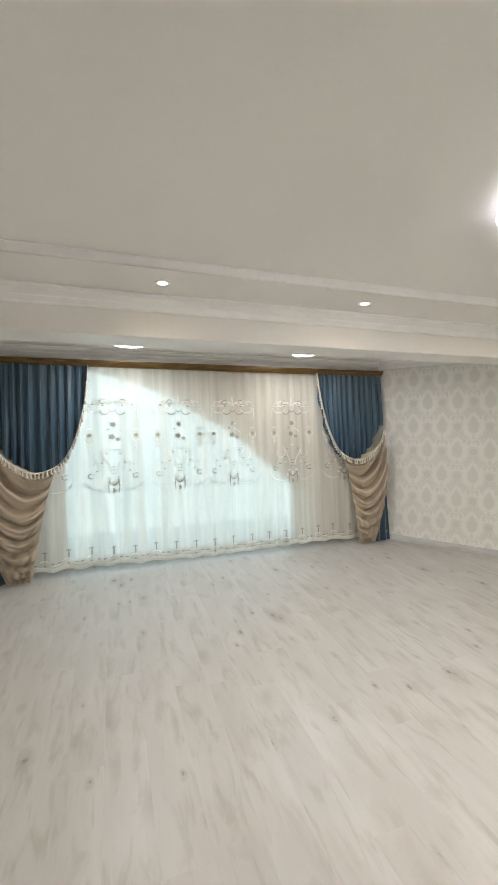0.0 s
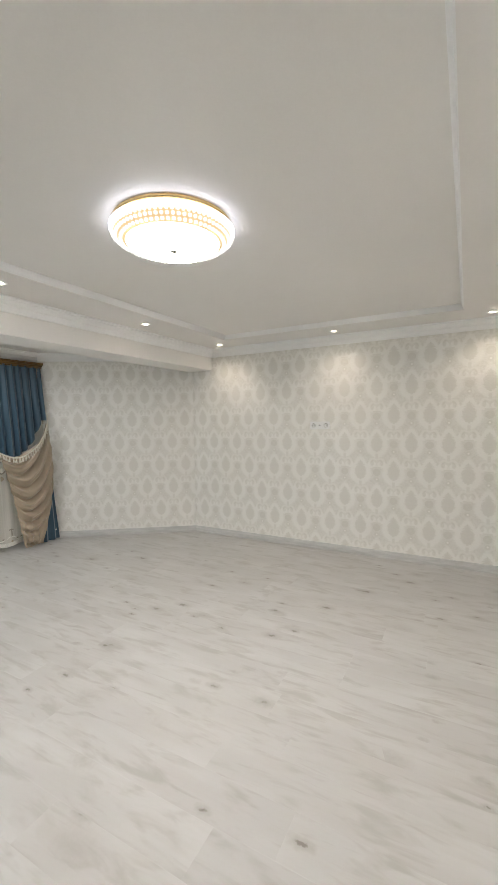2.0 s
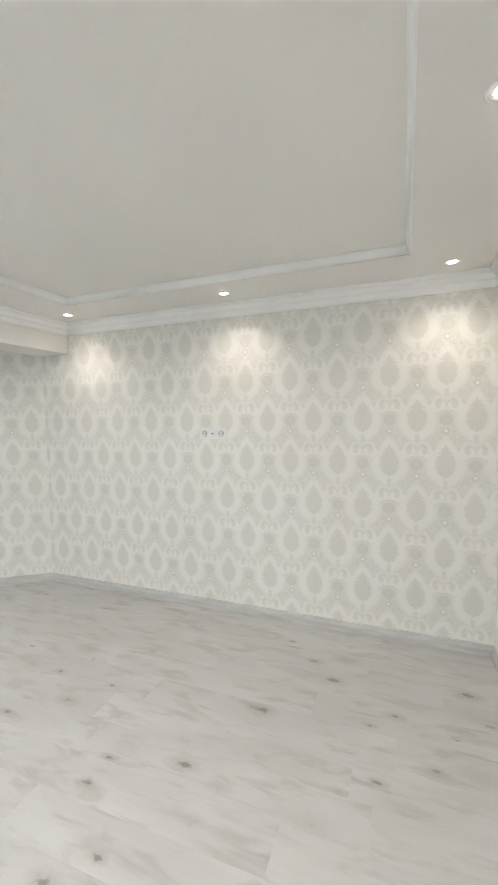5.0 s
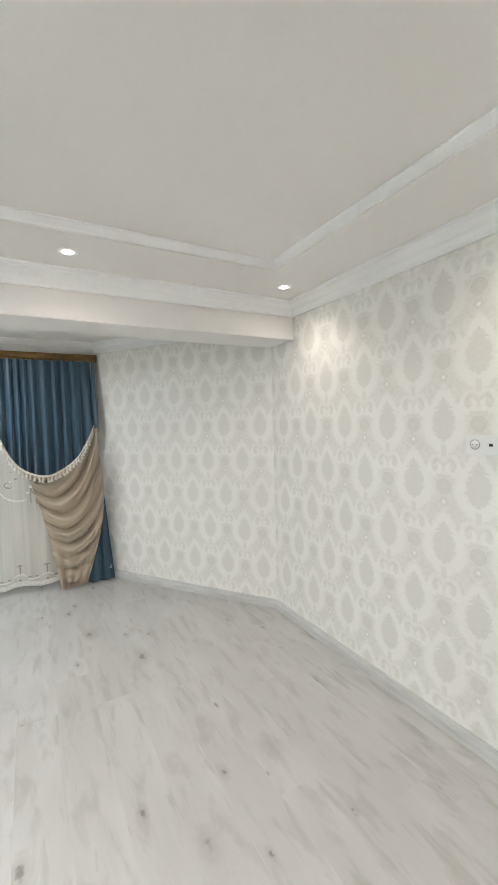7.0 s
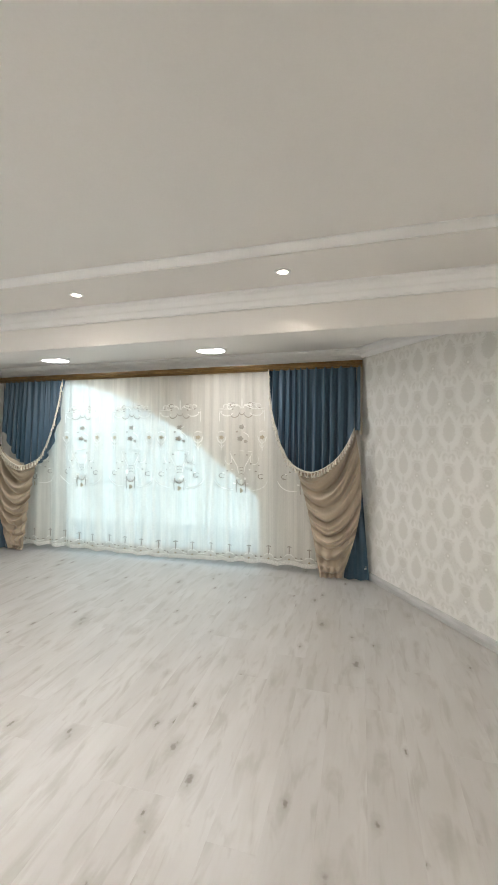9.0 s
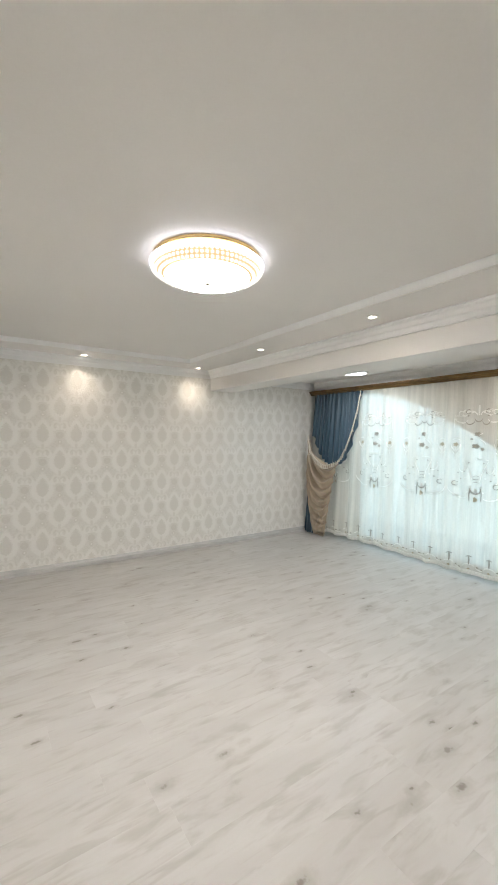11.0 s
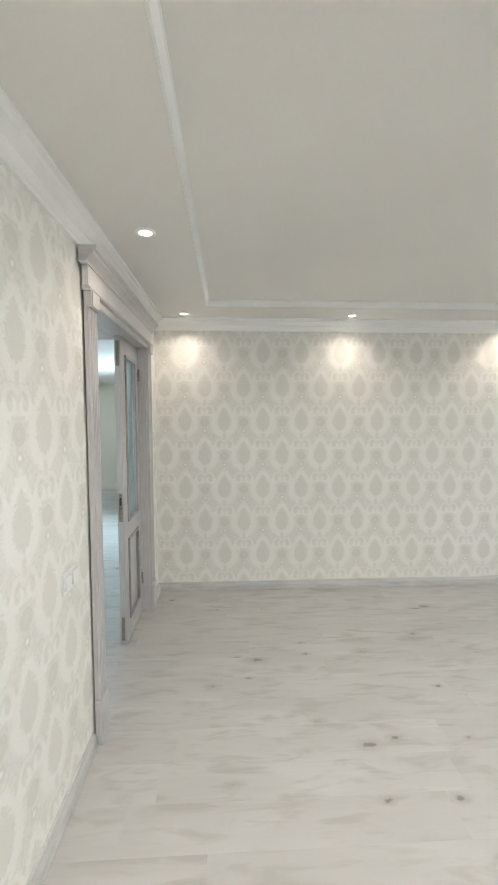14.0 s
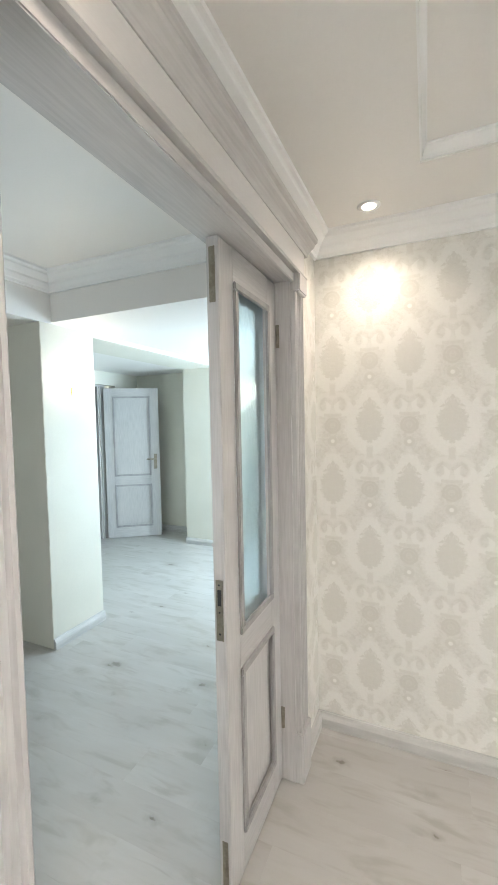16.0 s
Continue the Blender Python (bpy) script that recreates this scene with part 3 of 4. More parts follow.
def sheer_curtain():
    c = thing("sheer_curtain", (0, 0, 0), "sheer ivory voile curtain with silver and gold embroidery across the window", "curtain")

    def fn(u, v):
        x = SX0 + (SX1 - SX0) * u
        z = hem(x) + (2.176 - hem(x)) * v
        return sheer_point(x, z)
    part("voile", grid(fn, 420, 24), M_SHEER, c, "translucent ivory voile with soft vertical folds", True)

    def hemline(u, v):
        x = SX0 + (SX1 - SX0) * u
        return sheer_point(x, hem(x) + 0.045 * v - 0.002, 0.004 + 0.003 * math.sin(v * math.pi))
    part("scalloped_hem", grid(hemline, 420, 3), M_EMBW, c, "scalloped ivory hem", True)
    pieces = []

    def stroke(kind, pts, w):
        bm = bmesh.new()
        pieces.append((kind, bm))
        prev = None
        n = len(pts)
        for i, (x, z) in enumerate(pts):
            a, b_ = pts[max(i - 1, 0)], pts[min(i + 1, n - 1)]
            dx, dz = b_[0] - a[0], b_[1] - a[1]
            L = math.hypot(dx, dz) or 1
            ww = w * 1.1 * (0.35 + 0.65 * math.sin(math.pi * (i + 0.5) / n))
            px, pz = -dz / L * ww, dx / L * ww
            pair = (bm.verts.new(sheer_point(x + px, z + pz, 0.004)), bm.verts.new(sheer_point(x - px, z - pz, 0.004)))
            if prev:
                bm.faces.new((prev[0], pair[0], pair[1], prev[1]))
            prev = pair

    def blob(kind, x, z, rx, rz, petals=0):
        bm = bmesh.new()
        pieces.append((kind, bm))
        ring = []
        for k in range(14):
            a = 2 * math.pi * k / 14
            r = 1 + (0.22 * math.cos(a * petals) if petals else 0)
            ring.append(bm.verts.new(sheer_point(x + rx * r * math.cos(a), z + rz * r * math.sin(a), 0.005)))
        bm.faces.new(ring)

    def arc(bm, cx, cz, rx, rz, a0, a1, w, n=12):
        stroke(bm, [(cx + rx * math.cos(radians(a0 + (a1 - a0) * i / n)), cz + rz * math.sin(radians(a0 + (a1 - a0) * i / n))) for i in range(n + 1)], w)

    emb, embw, embg = "silver", "white", "gold"

    def motif(x0, k):
        top = 1.74
        for s in (-1, 1):
            arc(embw, x0 + s * 0.075, top + 0.02, 0.06, 0.045, 180 if s > 0 else 0, 20 if s > 0 else 160, 0.007)
            arc(embw, x0 + s * 0.17, top - 0.01, 0.075, 0.05, 200, 340, 0.007)
            arc(emb, x0 + s * 0.08, top - 0.03, 0.05, 0.05, 190, 350, 0.006)
            arc(embw, x0 + s * 0.14, top + 0.05, 0.035, 0.03, 0, 300, 0.005)
            stroke(embw, [(x0 + s * 0.255, top), (x0 + s * 0.26, top - 0.06), (x0 + s * 0.258, top - 0.12)], 0.005)
            stroke(embw, [(x0 + s * 0.03, top + 0.06), (x0 + s * 0.13, top + 0.015), (x0 + s * 0.26, top + 0.02)], 0.006)
            # urn
            stroke(embw, [(x0 + s * 0.13, 1.27), (x0 + s * 0.09, 1.20), (x0 + s * 0.045, 1.12), (x0 + s * 0.03, 1.04)], 0.005)
            arc(embw, x0 + s * 0.15, 1.20, 0.045, 0.06, 90 - s * 60, 90 - s * 300, 0.005)
            arc(embw, x0 + s * 0.14, 0.99, 0.16, 0.13, 270 - s * 20, 270 + s * 80, 0.006)
            stroke(emb, [(x0 + s * 0.045, 0.985), (x0 + s * 0.055, 0.90), (x0 + s * 0.05, 0.83)], 0.006)
            blob(embw, x0 + s * 0.045, 0.985, 0.016, 0.014, 5)
            blob(emb, x0 + s * 0.20, 1.13, 0.008, 0.006)
            # flower sprays at both sides
            cx = x0 + s * 0.235
            blob(embg, cx, 1.44, 0.024, 0.022, 5)
            stroke(embw, [(cx - 0.05, 1.45), (cx - 0.035, 1.40), (cx, 1.37)], 0.007)
            stroke(embw, [(cx + 0.05, 1.45), (cx + 0.035, 1.40), (cx, 1.37)], 0.007)
            stroke(embw, [(cx, 1.41), (cx, 1.35), (cx + s * 0.004, 1.29)], 0.006)
            stroke(embw, [(cx - 0.03, 1.36), (cx, 1.32), (cx + 0.03, 1.36)], 0.006)
            stroke(embw, [(cx - 0.035, 1.495), (cx, 1.51), (cx + 0.035, 1.495)], 0.006)
        arc(emb, x0, top + 0.0, 0.035, 0.05, 200, 340, 0.006)
        stroke(embw, [(x0, top + 0.02), (x0, top + 0.09), (x0, top + 0.13)], 0.008)
        stroke(embw, [(x0 - 0.13, 1.28), (x0, 1.29), (x0 + 0.13, 1.28)], 0.004)
        for dx, dz, r, bm in ((0.0, 0.115, 0.030, emb), (-0.052, 0.062, 0.013, emb), (-0.015, -0.015, 0.032, emb), (0.048, -0.045, 0.022, emb)):
            blob(bm, x0 + dx, 1.44 + dz, r, r * 0.85, 5)
        blob(embg, x0 - 0.015, 1.425, 0.016, 0.015, 4)
        stroke(embw, [(x0 + 0.02, 1.50), (x0 + 0.07, 1.47), (x0 + 0.09, 1.44)], 0.005)
        stroke(embw, [(x0 - 0.02, 1.56), (x0 + 0.0, 1.54), (x0 + 0.045, 1.565)], 0.006)
        arc(emb, x0, 0.985, 0.05, 0.075, 195, 345, 0.008)
        for dz in (1.10, 1.065, 1.03):
            stroke(emb, [(x0 - 0.025, dz), (x0, dz + 0.008), (x0 + 0.025, dz)], 0.004)
        blob(embw, x0, 0.945, 0.014, 0.03)
        blob(embg, x0, 0.850, 0.018, 0.026, 3)
        for s in (-1, 1):
            for k, (dx, dz) in enumerate(((0.055, 1.79), (0.10, 1.755), (0.15, 1.80), (0.20, 1.765), (0.24, 1.725), (0.07, 1.245), (0.105, 1.215), (0.115, 1.15), (0.10, 1.085), (0.165, 1.065), (0.21, 1.04), (0.235, 0.99), (0.075, 0.93))):
                blob(emb if k % 2 else embw, x0 + s * dx, dz, 0.013, 0.008, 3)
            arc(emb, x0 + s * 0.10, 1.80, 0.030, 0.024, 20, 330, 0.005)
            arc(embw, x0 + s * 0.19, 1.79, 0.028, 0.022, 0, 300, 0.005)
            arc(emb, x0 + s * 0.225, 1.01, 0.032, 0.026, 30, 320, 0.005)
    look_of = {"silver": ("silver_thread", M_EMB), "white": ("white_scroll", M_EMBW), "gold": ("gold_petal", M_EMBG)}

    def flush(name, label):
        made = None
        for kind, bm in pieces:
            nm, mt = look_of[kind]
            if made is None:
                made = part(name, bm, mt, c, label)
            else:
                part(nm, bm, mt, made)
        pieces.clear()
    for x in (-5.16, -4.46, -3.76, -3.13, -2.38, -1.67):
        motif(x, 0)
        flush("embroidered_motif", "urn and garland embroidered in white, silver and gold")
    x = SX0 + 0.12
    while x < SX1 - 0.05:
        z = hem(x)
        stroke(emb, [(x, z + 0.10), (x + 0.003, z + 0.15), (x, z + 0.19)], 0.007)
        stroke(emb, [(x - 0.026, z + 0.182), (x, z + 0.192), (x + 0.026, z + 0.182)], 0.006)
        arc(embw, x, z + 0.075, 0.05, 0.03, 10, 170, 0.006)
        arc(embw, x + 0.105, z + 0.075, 0.045, 0.022, 190, 350, 0.006)
        blob(emb, x + 0.075, z + 0.075, 0.014, 0.008, 3)
        blob(emb, x + 0.135, z + 0.075, 0.014, 0.008, 3)
        blob(embg, x, z + 0.055, 0.012, 0.010, 4)
        flush("hem_sprig", "small embroidered sprig")
        x += 0.22
    return c


sheer_curtain()


def fringe_curve(s):
    """Lower edge of the blue drape, from the inner top (0) to the tieback at the wall (1), in metres from the wall edge and up."""
    P = [(0.97, 2.165), (0.955, 1.95), (0.925, 1.735), (0.84, 1.42), (0.735, 1.21), (0.60, 1.115), (0.45, 1.10), (0.28, 1.20), (0.16, 1.35), (0.075, 1.53)]
    f = s * (len(P) - 1)
    i = min(int(f), len(P) - 2)
    t = f - i
    p0, p1, p2, p3 = P[max(i - 1, 0)], P[i], P[i + 1], P[min(i + 2, len(P) - 1)]
    return tuple(0.5 * ((2 * b) + (c - a) * t + (2 * a - 5 * b + 4 * c - d) * t * t + (3 * b - a - 3 * c + d) * t ** 3) for a, b, c, d in zip(p0, p1, p2, p3))


def drape(side):
    """One drawn-up drape: blue gathered panel above a champagne swag with a tasselled fringe. side: 1 at the slanting wall, -1 at the other."""
    ex = SX1 + 0.02 if side > 0 else SX0 + 0.04
    X = lambda q: ex - side * q
    rnd = random.Random(7 + side)
    c = thing("drape", (0, 0, 0), "blue velvet drape, champagne swag and tasselled fringe by the " + ("slanting wall" if side > 0 else "side wall"), "curtain",
              "drapes beside the window")
    curve = [fringe_curve(i / 60) for i in range(61)]

    def low(q):
        if q <= curve[-1][0]:
            return curve[-1][1] + 0.0
        if q >= curve[0][0]:
            return curve[0][1]
        for a, b_ in zip(curve, curve[1:]):
            if b_[0] <= q <= a[0]:
                f = (a[0] - q) / max(a[0] - b_[0], 1e-6)
                return a[1] + (b_[1] - a[1]) * f
        return 1.5

    def fold(q, z):
        ph = 80 * q + 2.0 * math.sin(q * 7 + side) + 0.8 * math.sin(q * 19)
        return 0.026 * math.sin(ph) + 0.008 * math.sin(ph * 2.1 + 1 + z * 1.5)

    def blue(u, v):
        q = 0.02 + 0.96 * u
        z1 = 2.170
        z0 = low(q) - 0.02
        z = z1 + (z0 - z1) * v
        qq = q
        return Vector((X(qq), 5.08 + (z / 2.2) * 0.115 + fold(q, z) * (0.55 + 0.45 * v) - 0.03 * v, z))
    part("blue_panel", grid(blue, 150, 20), M_BLUE, c, "gathered blue velvet panel", True)

    def swag(u, v):
        # u runs along the fringe from the inner side to the tieback, v from the fringe to the floor
        s0 = 0.46
        q0, z0 = fringe_curve(s0 + (1 - s0) * u)
        qb = 0.42 - 0.22 * u
        zb = 0.02
        side_pull = math.sin(math.pi * v) * 0.10
        q = q0 + (qb - q0) * (v ** (0.6 + 0.4 * u)) - side_pull * u * 1.25
        z = z0 + (zb - z0) * v
        sag = math.sin(math.pi * min(u * 1.02, 1)) * 0.16 * (1 - v) * v * 2.2
        z -= sag * (1 - v)
        w = v + 0.16 * u * (1 - v) - 0.22 * math.sin(math.pi * u) * v * (1 - v)
        ph = 2 * math.pi * (8.0 * w ** 0.88) + 0.7 * math.sin(3.1 * u + 2)
        env = math.sin(math.pi * min(max(u * 0.94 + 0.04, 0), 1)) ** 0.6
        y = 5.02 - (0.040 * math.sin(ph) + 0.016 * math.sin(2 * ph + 0.8)) * env * (1 - 0.35 * v) - 0.010 * math.sin(1.7 * ph + 1 + 5 * u) * env - 0.05 * math.sin(math.pi * u) * (1 - v)
        y += 0.014 * math.sin(26 * u + 3 * v) * v
        return Vector((X(q), y + 0.02 * (z / 2), max(z, 0.012)))
    part("champagne_swag", grid(swag, 70, 150), M_BEIGE, c, "champagne satin swag with deep curved folds", True)

    def tail(u, v):
        q = 0.02 - 0.09 * v * (1 - u) + 0.16 * u * (0.35 + 0.65 * v)
        z = 1.15 * (1 - v) + 0.006
        return Vector((X(q), 5.105 + 0.02 * math.sin(u * 14) * (0.3 + 0.7 * v) - 0.03 * v, z))
    part("blue_tail", grid(tail, 24, 16), M_BLUE, c, "blue velvet tail resting on the floor", True)

    def heading(u, v):
        q = 0.06 * u - 0.0
        z = 2.165 - 0.7 * v
        return Vector((X(q) , 5.20 + 0.006 * math.sin(u * 12), z))
    part("lining_edge", grid(heading, 8, 4), M_BEIGE, c, "narrow champagne lining edge", True)
    def fringe_y(s, z):
        u = min(max((s - 0.46) / 0.54, 0), 1)
        return 4.978 + 0.02 * (z / 2) - 0.06 * math.sin(math.pi * u) + 0.15 * max(0.0, 1 - s / 0.46)

    bmc = bmesh.new()
    ring_prev = None
    for i in range(121):
        q, z = fringe_curve(i / 120)
        p = Vector((X(q), fringe_y(i / 120, z), z))
        ring = [bmc.verts.new(p + Vector((0.007 * math.cos(a), 0.007 * math.sin(a), 0.009 * math.sin(a) * 0.6 + 0.006 * math.cos(a)))) for a in (0, 1.26, 2.51, 3.77, 5.03)]
        if ring_prev:
            for k in range(5):
                bmc.faces.new((ring_prev[k], ring_prev[(k + 1) % 5], ring[(k + 1) % 5], ring[k]))
        ring_prev = ring
    part("fringe_cord", bmc, M_CORD, c, "ivory braided cord", True)
    tas = lathe([(0, 0.0), (0.008, -0.002), (0.009, -0.012), (0.005, -0.017), (0.008, -0.022), (0.0135, -0.050), (0, -0.051)], 8)
    tme = part("tassel", tas, M_CORD, c, "ivory tassel", True)
    L, acc, want = 0, 0, 0.034
    spots = []
    prev = fringe_curve(0)
    for i in range(1, 801):
        p = fringe_curve(i / 800)
        acc += math.hypot(p[0] - prev[0], p[1] - prev[1])
        if acc >= want:
            spots.append((*p, i / 800))
            acc = 0
        prev = p
    for i, (q, z, s) in enumerate(spots):
        o = tme if i == 0 else new("tassel", tme.data)
        if i:
            o.parent = c
            o["label"] = "ivory tassel"
        o.matrix_basis = pose(X(q), fringe_y(s, z) - 0.004 + rnd.uniform(-0.004, 0.004), z - 0.006, rnd.uniform(-8, 8), rnd.uniform(-10, 10), 0)
    return c


drape(1)
drape(-1)

# ---- pelmet ----
PEL = [(0.0, 0.0), (0.030, 0.0), (0.036, 0.007), (0.030, 0.013), (0.044, 0.020), (0.050, 0.033), (0.062, 0.040), (0.064, 0.050), (0.072, 0.054), (0.072, 0.064), (0.0, 0.064)]
pel = thing("curtain_pelmet", (0, 0, 0), "carved gilded brown wooden pelmet above the curtains", "pelmet")
part("moulding", sweep([(-1.09, 5.215), (XW + 0.01, 5.215)], [(u, 2.156 + z) for u, z in PEL], False), M_GOLD, pel, "carved gilded moulding")
part("rail", boxes((XW + 0.02, -1.17, 5.217, 5.28, 2.178, 2.20)), M_PLASTIC, pel, "white curtain rail")


# ---- ceiling lights ----
def downlight():
    d = thing("downlight", (0, 0, 0), "small round recessed warm downlight, lit, in the ceiling border", "ceiling light", "downlights in the ceiling")
    part("bezel", lathe([(0.026, 0.0), (0.027, -0.004), (0.040, -0.006), (0.045, -0.003), (0.045, 0.0)], 24), M_TRIM, d, "white ring", True)
    part("lens", lathe([(0, -0.003), (0.027, -0.003), (0.027, 0.0)], 24), M_BULB, d, "glowing lens").visible_shadow = False
    return d


first = downlight()
first.matrix_basis = pose(*DOWN[0], ZS)
for x, y in DOWN[1:]:
    copy_thing(first, pose(x, y, ZS))


def panel_light():
    d = thing("panel_light", (-4.30, 4.58, ZA), "round flat white surface-mounted panel light, lit, in the bay", "ceiling light", "panel lights in the bay")
    part("frame", lathe([(0, 0.0), (0.145, 0.0), (0.150, -0.010), (0.150, -0.055), (0.146, -0.062), (0.134, -0.062)], 40), M_TRIM, d, "white round frame", True)
    part("diffuser", lathe([(0, -0.064), (0.134, -0.064), (0.135, -0.058), (0, -0.058)], 40), M_PANEL, d, "glowing diffuser")
    return d


pl = panel_light()
copy_thing(pl, pose(-2.50, 4.58, ZA))


def crystal_lamp():
    c = thing("ceiling_lamp", (-2.771, 1.726, ZC), "large round crystal flush ceiling lamp with a gold base, lit", "ceiling light")
    part("base", lathe([(0, 0.0), (0.268, 0.0), (0.276, -0.005), (0.276, -0.020), (0.25, -0.026), (0, -0.026)], 64), M_BRASS, c, "gold base plate", True)
    part("rim", lathe([(0.245, -0.026), (0.280, -0.028), (0.291, -0.036), (0.291, -0.046), (0.280, -0.054), (0.262, -0.054)], 64), M_RIM, c, "glowing glass rim", True)
    part("crystal_band", lathe([(0.272, -0.056), (0.256, -0.073), (0.228, -0.088), (0.216, -0.092)], 64), M_BAND, c, "pale gold glowing crystal band", True)
    prof = [(0.218 * math.cos(a), -0.090 - 0.032 * math.sin(a)) for a in [math.pi / 2 * i / 10 for i in range(10)]] + [(0, -0.122)]
    part("dome", lathe(prof, 64), M_DOME, c, "bright frosted dome", True)
    part("finial", lathe([(0, -0.122), (0.016, -0.123), (0.016, -0.127), (0.006, -0.129), (0.006, -0.135), (0, -0.137)], 16), M_STEEL, c, "small metal finial", True)
    bead = bmesh.new()
    bmesh.ops.create_icosphere(bead, subdivisions=1, radius=0.0095)
    b0 = part("bead", bead, M_CRYSTAL, c, "glowing crystal bead")
    k = 0
    for ring, (r, z, n) in enumerate(((0.278, -0.061, 76), (0.262, -0.074, 70), (0.240, -0.086, 64))):
        for i in range(n):
            a = 2 * math.pi * (i + 0.5 * (ring % 2)) / n
            o = b0 if k == 0 else new("bead", b0.data)
            if k:
                o.parent = c
            o.matrix_basis = pose(r * math.cos(a), r * math.sin(a), z, 0, 0, 37 * i)
            k += 1
    return c


crystal_lamp()


# ---- sockets and switches ----
def plate(name, place, turn, n, label, category, kind):
    """A row of n white modules on a wall; it faces its own -y."""
    d = thing(name, place, label, category, turn=turn)
    w = 0.071
    part("faceplate", box(bmesh.new(), -w * n / 2 - 0.006, w * n / 2 + 0.006, -0.009, 0.0, -0.042, 0.042, bevel=0.003), M_PLASTIC, d, "white plastic surround")
    for i in range(n):
        x = (i - (n - 1) / 2) * w
        if kind[i] == "s":
            # Dark disc: the shade of the recessed well, given as colour.
            bm = lathe([(0.0, -0.002), (0.022, -0.002), (0.022, 0.0012), (0.0, 0.0012)], 24)
            o = part("socket_ring", bm, M_STEEL, d, "dark ring standing for the shade round the socket well", True)
            part("socket_well", lathe([(0.0, 0.0), (0.019, 0.0), (0.019, 0.0022), (0.0, 0.0022)], 24), M_PLASTIC, o, "white socket well", True)
            o.matrix_basis = pose(x, -0.009, 0, 90, 0, 0)
            for s in (-1, 1):
                h = part("pin_hole", lathe([(0, 0.0), (0.0028, 0.0), (0.0028, 0.004), (0, 0.004)], 10), M_DARK, o)
                h.matrix_basis = pose(s * 0.0095, 0, 0.0)
        elif kind[i] == "h":
            part("insert", box(bmesh.new(), x - 0.026, x + 0.026, -0.012, -0.009, -0.026, 0.026, bevel=0.002), M_PLASTIC, d, "white insert")
            part("port", box(bmesh.new(), x - 0.008, x + 0.008, -0.0135, -0.0118, -0.006, 0.006), M_DARK, d, "dark port")
        else:
            part("rocker", box(bmesh.new(), x - 0.029, x + 0.029, -0.014, -0.009, -0.030, 0.030, bevel=0.003), M_PLASTIC, d, "white rocker")
    return d


plate("wall_socket", (-0.001, 1.933, 1.40), -90, 3, "white triple wall plate with two sockets on the wallpaper", "wall socket", "shs")
plate("light_switch", (-3.85, 0.044, 0.895), 180.6, 2, "white double light switch beside the double door", "light switch", "rr")


